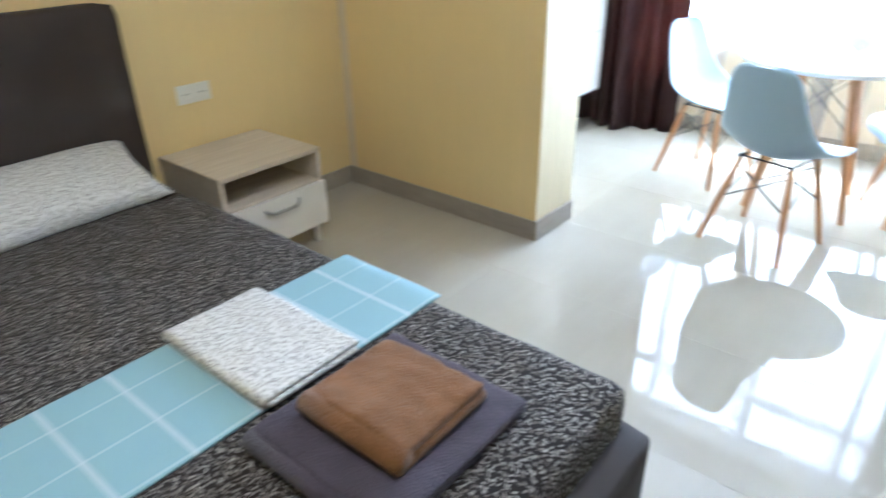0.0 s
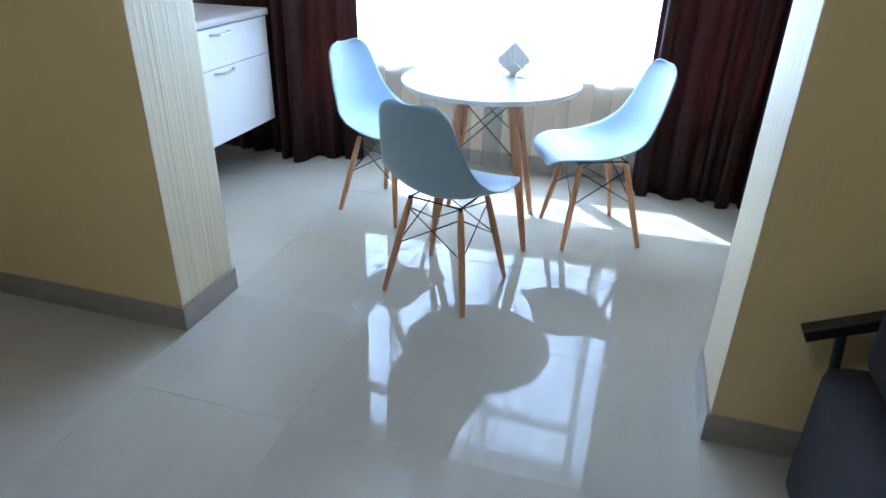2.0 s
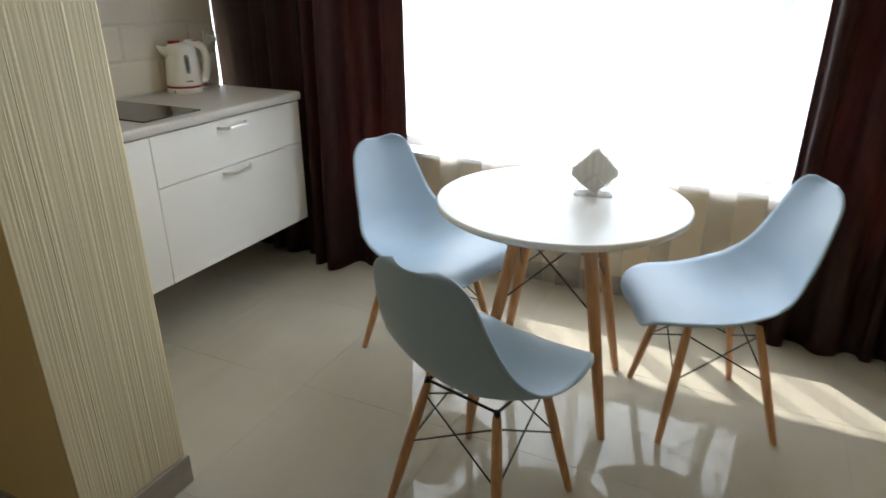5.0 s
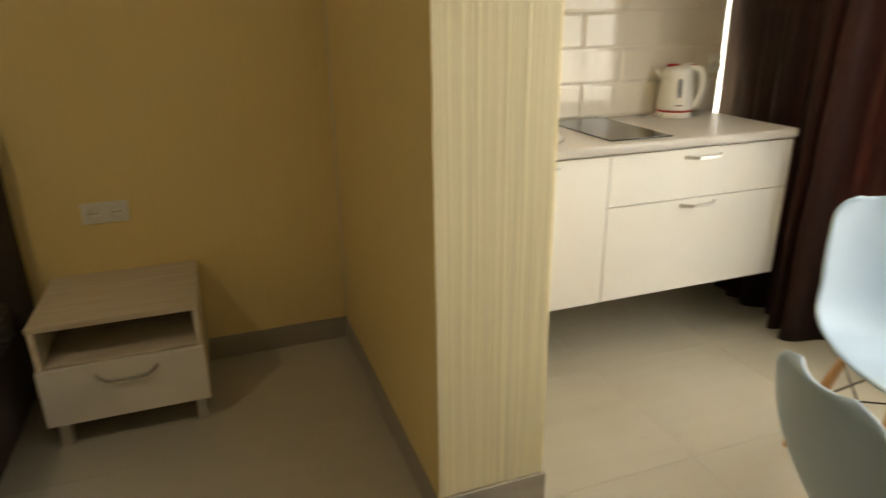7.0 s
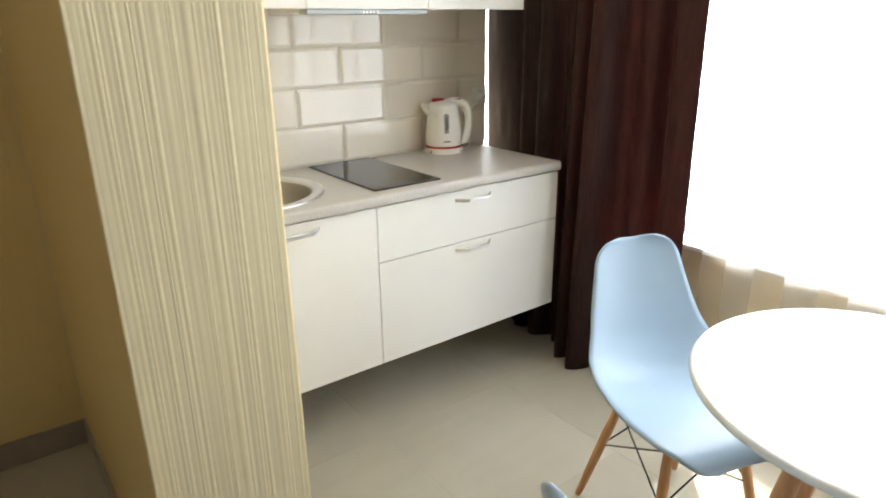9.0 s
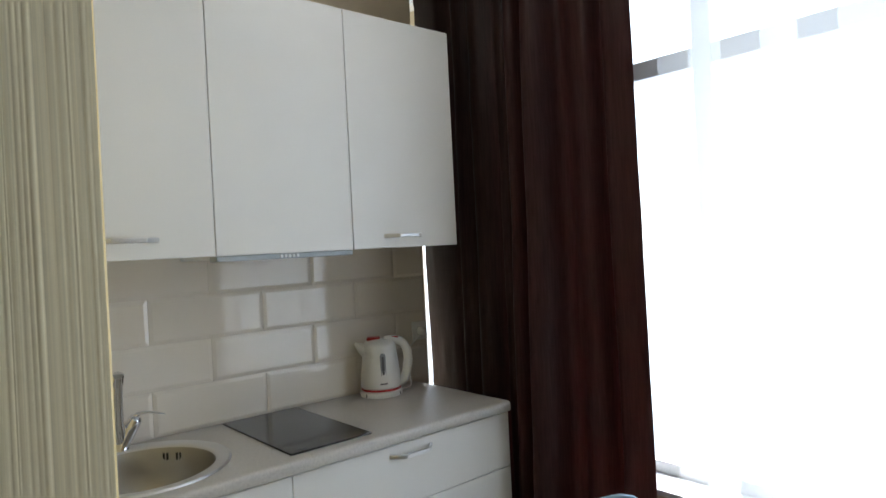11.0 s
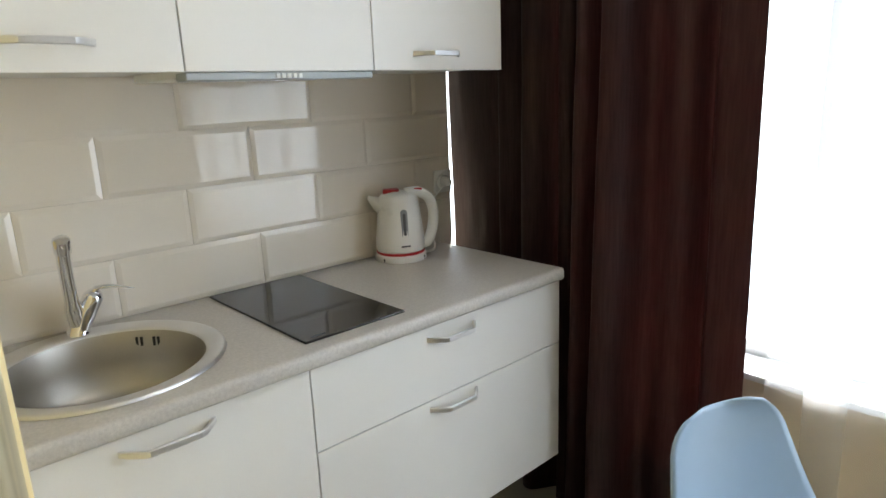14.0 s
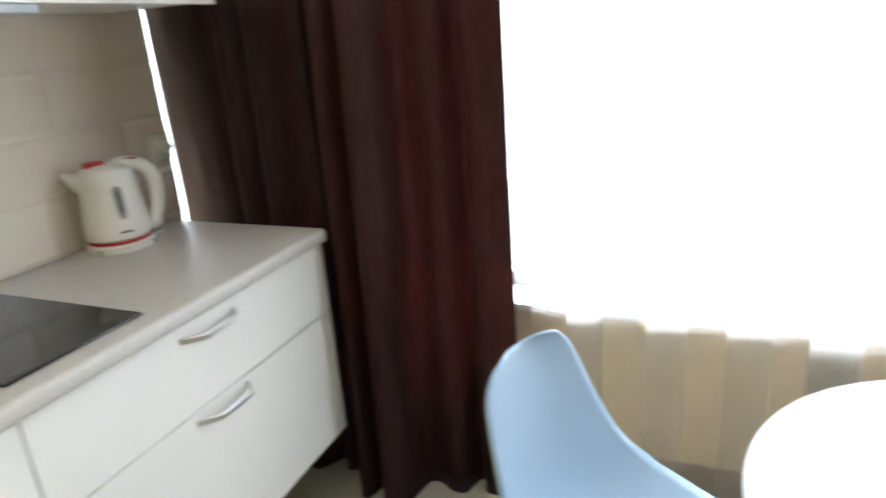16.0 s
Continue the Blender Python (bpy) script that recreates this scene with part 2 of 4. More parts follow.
M_TOP = plain("speckled_laminate", (0.50, 0.472, 0.44), 0.38, vary=0.065, scale=150, grain=600, relief=0.04)
M_TILE = plain("cream_glazed_tile", (0.79, 0.725, 0.635), 0.06, vary=0.02, scale=2, relief=0.0, coat=0.3)
M_TGROUT = plain("cream_grout", (0.72, 0.66, 0.57), 0.85)
M_HOB = plain("black_ceramic_glass", (0.018, 0.017, 0.017), 0.06, vary=0.02, relief=0.0)
M_STEEL = plain("brushed_steel", (0.47, 0.445, 0.40), 0.42, 1.0, vary=0.03, grain=300, relief=0.03)
M_CHROME = plain("chrome", (0.82, 0.82, 0.83), 0.07, 1.0, vary=0.01, relief=0.0)
M_SATIN = plain("satin_nickel", (0.76, 0.755, 0.75), 0.36, 1.0, vary=0.02, relief=0.02)
M_BLACKMETAL = plain("black_metal", (0.016, 0.015, 0.015), 0.45, 0.3, vary=0.1)
M_BLACK = plain("black_plastic", (0.015, 0.015, 0.016), 0.5)
M_BLUE = plain("pale_blue_plastic", (0.345, 0.465, 0.595), 0.36, vary=0.02, scale=4, grain=900, relief=0.06)
M_BEECH = wood("beech", (0.60, 0.33, 0.16), (0.46, 0.23, 0.10), 2)
M_TABLE = plain("white_table_lacquer", (0.82, 0.815, 0.80), 0.22, vary=0.01, scale=3, relief=0.01)
M_NIGHT = wood("bleached_oak_laminate", (0.68, 0.60, 0.48), (0.57, 0.49, 0.38), 1, 0.7, 0.45)
M_NIGHTFRONT = plain("cream_laminate", (0.76, 0.72, 0.66), 0.4, vary=0.02)
M_UPHOL = plain("dark_brown_upholstery", (0.038, 0.028, 0.024), 0.75, vary=0.12, scale=6, grain=500, relief=0.25)
M_SOFA = plain("charcoal_sofa_fabric", (0.020, 0.0175, 0.0195), 0.9, vary=0.15, scale=9, grain=420, relief=0.35)
M_SPREAD = leafy("leaf_print_bedspread", (0.016, 0.012, 0.0105), (0.46, 0.42, 0.37), (0.17, 0.14, 0.115), 66, (0.47, 0.15), 0.8)
M_LINEN = leafy("leaf_print_linen", (0.68, 0.66, 0.62), (0.25, 0.23, 0.21), (0.42, 0.39, 0.34), 60, (0.50, 0.18), 0.85)
M_RUNNER = checked("blue_checked_cloth", (0.275, 0.43, 0.475), (0.60, 0.65, 0.66), (0.50, 0.60, 0.62), 0.153)
M_BROWN = terry("brown_terry", (0.20, 0.090, 0.030))
M_PURPLE = terry("plum_grey_terry", (0.062, 0.049, 0.070))
M_CURTAIN = cloth_through("brown_satin_curtain", (0.036, 0.0185, 0.0178), (0.150, 0.064, 0.056), 0.36, 0.0, 0.42, 0.0, 0.40)
M_CURTAIN.node_tree.nodes["Principled BSDF"].inputs["Specular IOR Level"].default_value = 0.20
M_SHEER = cloth_through("white_voile", (0.86, 0.87, 0.88), (0.97, 0.97, 0.97), 0.55, 0.80, 0.8, 0.0)
M_PVC = plain("white_pvc", (0.80, 0.81, 0.82), 0.35, vary=0.01)
M_GLASS = clear_glass("window_glass")
M_LAMP = glow("lamp_diffuser", (1.0, 0.88, 0.70), 16.5)
M_LAMP_SMALL = glow("kitchen_lamp_diffuser", (1.0, 0.90, 0.75), 9.0)
M_KETTLE = plain("white_kettle_plastic", (0.78, 0.77, 0.74), 0.28, vary=0.01, relief=0.0)
M_RED = plain("red_plastic", (0.42, 0.015, 0.018), 0.35, vary=0.03)
M_SMOKE = plain("grey_gauge", (0.30, 0.31, 0.33), 0.2)
M_SOCKET = plain("white_socket_plastic", (0.78, 0.77, 0.73), 0.35, vary=0.01)
M_NAPKIN = cloth_through("white_paper", (0.86, 0.855, 0.84), (0.95, 0.945, 0.93), 0.20, 0.0, 0.9, 0.0)
M_HOODSTRIP = plain("grey_hood_strip", (0.40, 0.43, 0.45), 0.5, 0.2, vary=0.02)
M_PRINT = plain("grey_print", (0.10, 0.10, 0.11), 0.5)
M_CONCRETE = plain("concrete", (0.42, 0.41, 0.39), 0.9, vary=0.08)


# ---- mesh helpers ----
def mesh_of(name, bm, material, smooth=40.0):
    bmesh.ops.recalc_face_normals(bm, faces=bm.faces)
    flat = []
    if 0 < smooth < 180:
        bm.faces.index_update()
        for f in bm.faces:
            if len(f.verts) == 4:
                a = f.calc_area() * 0.3
                if all(g is f or g.calc_area() < a for e in f.edges for g in e.link_faces):
                    flat.append(f.index)
    me = bpy.data.meshes.new(name)
    bm.to_mesh(me)
    bm.free()
    me.materials.append(material)
    if smooth:
        me.shade_smooth()
        if smooth < 180:
            me.set_sharp_from_angle(angle=radians(smooth))
        for k in flat:
            me.polygons[k].use_smooth = False
    return me


def unroll(me, top):
    """Lays a cloth print out flat and lets it run down the sides."""
    uv = me.uv_layers.new(name="print").data
    for f in me.polygons:
        for k in f.loop_indices:
            c = me.vertices[me.loops[k].vertex_index].co
            drop = top - c.z
            uv[k].uv = (c.x + (drop if abs(f.normal.x) > 0.7 else 0), c.y + (drop if abs(f.normal.y) > 0.7 else 0))


def part(name, bm, material, parent=None, label="", smooth=40.0):
    ob = new(name, mesh_of(name, bm, material, smooth))
    if parent is not None:
        ob.parent = parent
    return tagged(ob, label)


def thing(name, m, label, category, group="", kind=""):
    ob = new(name)
    ob.empty_display_size = 0.1
    ob.matrix_world = m
    return tagged(ob, label, category, group, kind)


def box(bm, x0, x1, y0, y1, z0, z1, bev=0.0, seg=2, m=None):
    verts = bmesh.ops.create_cube(bm, size=1.0)["verts"]
    for v in verts:
        v.co = Vector(((x0 + x1) / 2 + v.co.x * (x1 - x0), (y0 + y1) / 2 + v.co.y * (y1 - y0), (z0 + z1) / 2 + v.co.z * (z1 - z0)))
    if bev:
        edges = list({e for v in verts for e in v.link_edges})
        made = bmesh.ops.bevel(bm, geom=edges, offset=bev, segments=seg, profile=0.5, affect="EDGES")
        verts = list({v for f in made["faces"] for v in f.verts} | {v for v in verts if v.is_valid})
    if m is not None:
        bmesh.ops.transform(bm, matrix=m, verts=[v for v in verts if v.is_valid])
    return bm


def boxed(*args, **kw):
    return box(bmesh.new(), *args, **kw)


def rings(bm, loops, closed=True, cap=True):
    """Skins a row of equally long vertex loops."""
    rows = [[bm.verts.new(p) for p in loop] for loop in loops]
    n = len(rows[0])
    for a, b in zip(rows, rows[1:]):
        for i in range(n if closed else n - 1):
            j = (i + 1) % n
            bm.faces.new((a[i], a[j], b[j], b[i]))
    if cap and closed:
        bm.faces.new(rows[0][::-1])
        bm.faces.new(rows[-1])
    return bm


def lathe(bm, profile, n=32, at=(0, 0, 0), squash=(1, 1), cap=True):
    loops = []
    for r, z in profile:
        loops.append([(at[0] + r * squash[0] * math.cos(2 * math.pi * i / n), at[1] + r * squash[1] * math.sin(2 * math.pi * i / n), at[2] + z) for i in range(n)])
    return rings(bm, loops, True, cap)


def tube(bm, points, radius, n=10, flat=1.0):
    """A round bar along a line of points; radius may be a list."""
    pts = [Vector(p) for p in points]
    rad = radius if isinstance(radius, (list, tuple)) else [radius] * len(pts)
    side = None
    loops = []
    for i, p in enumerate(pts):
        d = (pts[min(i + 1, len(pts) - 1)] - pts[max(i - 1, 0)]).normalized()
        if side is None:
            side = d.cross(Vector((0, 0, 1)) if abs(d.z) < 0.9 else Vector((1, 0, 0))).normalized()
        side = (side - d * side.dot(d)).normalized()
        up = d.cross(side)
        loops.append([p + rad[i] * (side * math.cos(2 * math.pi * k / n) + up * flat * math.sin(2 * math.pi * k / n)) for k in range(n)])
    return rings(bm, loops)


def curve_points(ctrl, n):
    """n points along a smooth line through ctrl."""
    c = [Vector(p) for p in ctrl]
    c = [2 * c[0] - c[1]] + c + [2 * c[-1] - c[-2]]
    out = []
    for k in range(n):
        s = k / (n - 1) * (len(c) - 3)
        i = min(int(s), len(c) - 4)
        f = s - i
        a, b, d, e = c[i], c[i + 1], c[i + 2], c[i + 3]
        out.append(0.5 * (2 * b + (d - a) * f + (2 * a - 5 * b + 4 * d - e) * f * f + (3 * b - a - 3 * d + e) * f ** 3))
    return out


def sheet(bm, rows):
    return rings(bm, rows, closed=False, cap=False)


def thicken(ob, t, offset=0.0):
    mod = ob.modifiers.new("thickness", "SOLIDIFY")
    mod.thickness, mod.offset = t, offset
    return ob


# ---- setting ----
BACK, KWALL, EAST, SOUTH, NORTH, CEIL = -2.505, -2.44, 1.85, -1.6, 4.60, 2.70
PW0, PW1, PEND, PIER = 2.452, 2.774, -1.262, 0.557


def structure(name, bm, material, label, category):
    return tagged(part(name, bm, material), label, category, kind="structure")


wall_west = structure("wall_west", boxed(BACK - 0.25, BACK, SOUTH, PW0, 0, CEIL), M_WALL_Y, "yellow wallpapered wall behind the bed", "wall")
wall_kitchen = structure("wall_kitchen", boxed(BACK - 0.7, KWALL - 0.008, PW0, 4.325, 0, CEIL), M_SILLWALL, "beige painted wall behind the kitchen units", "wall")
# added block: keeps sunlight behind the curtain from showing under the cabinets
part("wall_boxing", boxed(BACK - 0.7, KWALL - 0.03, 4.325, 4.52, 0, 0.56), M_SILLWALL, wall_kitchen)
wall_partition = structure("wall_partition", boxed(KWALL - 0.008, PEND - 0.004, PW0, PW1, 0, CEIL), M_WALL_X, "yellow wallpapered partition between bed and kitchen", "wall")
wall_pier = structure("wall_pier", boxed(PIER + 0.004, EAST, PW0, PW1, 0, CEIL), M_WALL_X, "yellow wallpapered pier beside the dining corner", "wall")
structure("wall_east", boxed(EAST, EAST + 0.25, SOUTH, NORTH, 0, CEIL), M_WALL_Y, "yellow wallpapered side wall", "wall")
structure("wall_south", boxed(BACK - 0.25, EAST + 0.25, SOUTH - 0.25, SOUTH, 0, CEIL), M_WALL_X, "yellow wallpapered wall behind the bed room", "wall")
structure("wall_niche", boxed(BACK - 0.95, BACK - 0.7, 4.11, NORTH, 0, CEIL), M_SILLWALL, "beige wall end behind the curtain", "wall")
WX0, WX1, WZ0, WZ1 = -3.15, 0.90, 0.57, 2.58
wall_north = structure("wall_north", boxed(BACK - 0.95, EAST + 0.25, NORTH, NORTH + 0.25, 0, WZ0), M_SILLWALL, "beige painted wall below the window", "wall")
part("wall_above", boxed(BACK - 0.95, EAST + 0.25, NORTH, NORTH + 0.25, WZ1, CEIL), M_SILLWALL, wall_north)
part("wall_side", boxed(BACK - 0.95, WX0, NORTH, NORTH + 0.25, WZ0, WZ1), M_SILLWALL, wall_north)
part("wall_side", boxed(WX1, EAST + 0.25, NORTH, NORTH + 0.25, WZ0, WZ1), M_SILLWALL, wall_north)
structure("ceiling", boxed(BACK - 0.95, EAST + 0.25, SOUTH - 0.25, NORTH + 0.25, CEIL, CEIL + 0.2), M_CEIL, "plain white painted ceiling", "ceiling")
# added out of view; its depth limits how far the sun reaches indoors
structure("balcony_slab", boxed(BACK - 0.95, EAST + 0.25, NORTH + 0.25, NORTH + 1.07, CEIL + 0.02, CEIL + 0.18), M_CONCRETE, "unseen slab added above the window outside to block the sun", "slab")


def ribbed(bm, x, y0, y1, z0, z1, out, seed):
    """Upright ribs of uneven width and depth on a wall's end."""
    rnd = random.Random(seed)
    y, pts = y0, [(x, y0)]
    while y < y1 - 0.004:
        w = rnd.choice((0.003, 0.005, 0.007, 0.009, 0.014)) * rnd.uniform(0.8, 1.4)
        d = rnd.choice((0.0002, 0.00035, 0.0005, 0.0008)) * rnd.uniform(0.7, 1.2)
        e = min(y + w, y1 - 0.001)
        for f, h in ((0.15, 0.6), (0.5, 1.0), (0.85, 0.6), (1.0, 0.0)):
            pts.append((x + out * d * h, y + (e - y) * f))
        y = e
    loops = []
    steps = 24
    for k in range(steps + 1):
        z = z0 + (z1 - z0) * k / steps
        loops.append([(px + out * 0.0004 * noise.noise((py * 90, z * 6, seed)), min(max(py + 0.0012 * noise.noise((py * 40, z * 3, seed + 9)), y0), y1), z) for px, py in pts])
    return sheet(bm, loops)


part("textured_wallpaper", ribbed(bmesh.new(), PEND - 0.002, PW0 + 0.001, PW1 - 0.001, 0.101, CEIL, 1, 3), M_RIB, wall_partition, "cream ribbed wallpaper", 60)
part("textured_wallpaper", ribbed(bmesh.new(), PIER + 0.002, PW0 + 0.001, PW1 - 0.001, 0.101, CEIL, -1, 5), M_RIB, wall_pier, "cream ribbed wallpaper", 60)

skirting = tagged(new("baseboard"), "greige polished tile skirting along the walls", "baseboard", kind="structure")
for x0, x1, y0, y1 in (
    (BACK, BACK + 0.010, SOUTH, PW0),
    (BACK + 0.010, PEND + 0.008, PW0 - 0.008, PW0),
    (PEND - 0.003, PEND + 0.008, PW0, PW1 + 0.008),
    (PIER - 0.008, PIER + 0.003, PW0, PW1 + 0.008),
    (PIER - 0.008, EAST, PW0 - 0.008, PW0),
    (BACK - 0.7, EAST, NORTH - 0.010, NORTH),
    (EAST - 0.010, EAST, SOUTH, PW0 - 0.008),
):
    part("skirting_tile", boxed(x0, x1, y0, y1, 0.0, 0.099, 0.0012, 1), M_BASE, skirting)

# window
window = tagged(new("window_1"), "wide white plastic window behind voile curtains", "window", kind="structure")
FY0, FY1 = 4.72, 4.79


def bar(x0, x1, z0, z1, name="window_frame"):
    part(name, boxed(x0, x1, FY0, FY1, z0, z1, 0.006), M_PVC, window)


bar(WX0, WX1, WZ0, WZ0 + 0.07)
bar(WX0, WX1, WZ1 - 0.07, WZ1)
mull = (WX0 + 0.035, -2.19, -1.32, -0.55, 0.14, WX1 - 0.035)
for x in mull:
    bar(x - 0.035, x + 0.035, WZ0 + 0.07, WZ1 - 0.07)
for a, b in zip(mull, mull[1:]):
    bar(a + 0.035, b - 0.035, 2.09, 2.16, "transom")
    for z0, z1 in ((WZ0 + 0.07, 2.09), (2.16, WZ1 - 0.07)):
        pane = part("pane", boxed(a + 0.036, b - 0.036, 4.752, 4.758, z0 + 0.001, z1 - 0.001), M_GLASS, window, smooth=0)
        pane.visible_shadow = False
part("window_sill", boxed(WX0, WX1, NORTH - 0.035, FY0, WZ0 + 0.001, WZ0 + 0.024, 0.006), M_PVC, window, "white window sill")


def folds(x0, x1, base, amp, period, seed, lean=0.0, n=300):
    """Plan line of a gathered curtain: folds of uneven width and depth, some nearly flat."""
    rnd = random.Random(seed)
    edges, x = [], x0
    while x < x1:
        w = period * rnd.choice((0.5, 0.7, 1.0, 1.3))
        edges.append((x, w, amp * rnd.uniform(0.45, 1.25) * min(1.0, w / period + 0.25)))
        x += w
    out, k = [], 0
    for i in range(n):
        x = x0 + (x1 - x0) * i / (n - 1)
        while k + 1 < len(edges) and x >= edges[k + 1][0]:
            k += 1
        e, w, a = edges[k]
        ph = 2 * math.pi * (x - e) / w
        out.append((x + lean * a * math.sin(2 * ph) * min(1.0, w / 0.1), base((x - x0) / (x1 - x0)) - a * 0.5 * (1 - math.cos(ph)) + 0.006 * noise.noise((x * 14, seed, 0))))
    return out


def curtain_mesh(bm, line, z0, z1, seed, rows=44, sway=0.014):
    loops = []
    for k in range(rows + 1):
        f = k / rows
        z = z0 + (z1 - z0) * f
        row = []
        for i, (x, y) in enumerate(line):
            g = (1 - f) ** 2
            row.append((x + sway * g * noise.noise((x * 5, z * 1.2, seed)), y + sway * noise.noise((x * 7, z * 1.1, seed + 3)) * (0.5 + g) + 0.004 * noise.noise((x * 22, z * 5, seed + 6)), z + (0.002 * noise.noise((x * 9, 1, seed)) if k == 0 else 0)))
        loops.append(row)
    return sheet(bm, loops)


def curtain(label, x0, x1, base, amp, period, seed, material, z0, group, lean, category, n=300):
    ob = thing("curtain", pose(0, 0, 0), label, category, group)
    line = folds(x0, x1, base, amp, period, seed, lean, n)
    p = part("cloth", curtain_mesh(bmesh.new(), line, z0, 2.655, seed), material, ob, smooth=180)
    thicken(p, 0.0016)
    part("heading_tape", sheet(bmesh.new(), [[(x, y - 0.004, z) for x, y in line] for z in (2.60, 2.655)]), material, ob, smooth=180)
    return ob


def flared(bm, line, z0, z1, seed, rows=44, hang=4.40):
    """Cloth whose folds stand out further towards the floor."""
    loops = []
    for k in range(rows + 1):
        f = k / rows
        z = z0 + (z1 - z0) * f
        g = (1 - f) ** 1.5
        row = []
        for p in line:
            y = hang + (p.y - hang) * (0.62 + 0.38 * g)
            x = p.x + 0.010 * g * noise.noise((p.x * 6, z * 1.3, seed)) - 0.02 * f * max(0.0, 1 - (p.x + 1.40) ** 2 / 0.02)
            row.append((x, y + 0.008 * noise.noise((p.x * 7, z * 1.6, seed + 3)) + 0.0035 * noise.noise((p.x * 24, z * 6, seed + 6)), z))
        loops.append(row)
    return sheet(bm, loops)


def gathered(label, ctrl, material, z0, group, category, seed, n, thick=0.0016):
    """A curtain along a drawn plan line."""
    ob = thing("curtain", pose(0, 0, 0), label, category, group)
    line = curve_points([(x, y, 0) for x, y in ctrl], n)
    hang = sum(p.y for p in line) / n
    p = part("cloth", flared(bmesh.new(), line, z0, 2.655, seed, hang=hang), material, ob, smooth=180)
    if thick:
        thicken(p, thick)
    part("heading_tape", sheet(bmesh.new(), [[(q.x, hang + (q.y - hang) * 0.62 - 0.004, z) for q in line] for z in (2.60, 2.655)]), material, ob, smooth=180)
    return ob


# flat and finely pleated beside the wall, two heavy pleats, then two broad panels
LEFT_PLAN = [
    (-2.495, 4.46), (-2.40, 4.455), (-2.30, 4.45), (-2.26, 4.425), (-2.36, 4.415), (-2.475, 4.415), (-2.500, 4.395), (-2.40, 4.385),
    (-2.28, 4.39), (-2.22, 4.44), (-2.17, 4.45), (-2.155, 4.42), (-2.225, 4.40), (-2.235, 4.36), (-2.195, 4.36),
    (-2.140, 4.42), (-2.08, 4.45), (-2.05, 4.42), (-2.125, 4.395), (-2.13, 4.35), (-2.085, 4.35), (-2.03, 4.43),
    (-1.97, 4.47), (-1.925, 4.46), (-1.985, 4.40), (-1.99, 4.37), (-1.955, 4.38), (-1.93, 4.44), (-1.905, 4.33), (-1.875, 4.265), (-1.845, 4.28), (-1.825, 4.36), (-1.805, 4.37), (-1.785, 4.25),
    (-1.755, 4.225), (-1.720, 4.27), (-1.695, 4.385), (-1.660, 4.40), (-1.610, 4.375), (-1.565, 4.38), (-1.542, 4.45),
    (-1.520, 4.455), (-1.500, 4.405), (-1.455, 4.40), (-1.415, 4.415), (-1.388, 4.435),
]
gathered("dark brown satin curtain hanging beside the kitchen", LEFT_PLAN, M_CURTAIN, 0.003, "brown curtains", "curtain", 12, 460)
curtain("dark brown satin curtain hanging in heavy folds", 0.275, 1.55, lambda s: 4.46, 0.115, 0.17, 8, M_CURTAIN, 0.003, "brown curtains", 0.15, "curtain")


def voile_plan(x0, x1, y, seed):
    """Single stretches of voile between flat overlapping folds."""
    rnd = random.Random(seed)
    pts, x = [(x0, y)], x0
    while x < x1:
        x += rnd.uniform(0.06, 0.14)
        pts.append((x, y))
        w = rnd.uniform(0.045, 0.10)
        for k in range(rnd.choice((1, 1, 1, 2))):
            d = 0.012 * k
            pts += [(x + w, y - d - 0.001), (x + w + 0.004, y - d - 0.005), (x + 0.006, y - d - 0.007), (x + 0.002, y - d - 0.011)]
        x += w + 0.012
        pts.append((x, y - 0.008))
    return pts


gathered("sheer white voile curtain drawn across the window", voile_plan(-1.375, 0.36, 4.552, 5), M_SHEER, 0.02, "", "sheer curtain", 5, 900, 0.0)
rail = thing("curtain_rail", pose(0, 0, CEIL), "white ceiling curtain rail with two tracks", "curtain rail")
for y in (4.37, 4.49):
    part("track", boxed(-2.80, 1.80, y - 0.012, y + 0.012, -0.028, 0.0, 0.003), M_PVC, rail)

# ---- kitchen ----
def bow_handle(parent, y0, y1, x, z, out=0.037, drop=0.0, material=M_SATIN, half=0.0068):
    """A flat strap handle along y on a front at x, with sloped ends."""
    path = [(x - 0.001, y0, z), (x + 0.012, y0 + 0.012, z + drop * 0.4), (x + out - 0.004, y0 + 0.033, z + drop), (x + out, y0 + 0.041, z + drop),
            (x + out, y1 - 0.041, z + drop), (x + out - 0.004, y1 - 0.033, z + drop), (x + 0.012, y1 - 0.012, z + drop * 0.4), (x - 0.001, y1, z)]
    pts = [Vector(p) for p in path]
    loops = []
    for i, p in enumerate(pts):
        d = pts[min(i + 1, len(pts) - 1)] - pts[max(i - 1, 0)]
        side = Vector((d.y, -d.x, 0)).normalized()
        t, c = 0.0038, 0.0016
        loops.append([p + side * a + Vector((0, 0, b)) for a, b in ((t, half - c), (t - c, half), (c - t, half), (-t, half - c), (-t, c - half), (c - t, -half), (t - c, -half), (t, c - half))])
    return part("handle", rings(bmesh.new(), loops), material, parent, "satin nickel strap handle", 40)


XF = -1.891
worktop_z = 0.915
base_door = thing("sink_cabinet", pose(0, 0, 0), "white wall-hung base cabinet with one door under the sink", "kitchen cabinet", "white base cabinets")
part("body", boxed(KWALL + 0.001, XF - 0.019, PW1 + 0.012, 3.364, 0.275, 0.735), M_CARCASS, base_door)
d = part("door", boxed(XF - 0.018, XF, PW1 + 0.012, 3.3645, 0.274, 0.868, 0.0015), M_WHITE, base_door)
bow_handle(d, 2.974, 3.150, XF, 0.838)
base_draw = thing("drawer_cabinet", pose(0, 0, 0), "white wall-hung base cabinet with two deep drawers", "kitchen cabinet", "white base cabinets")
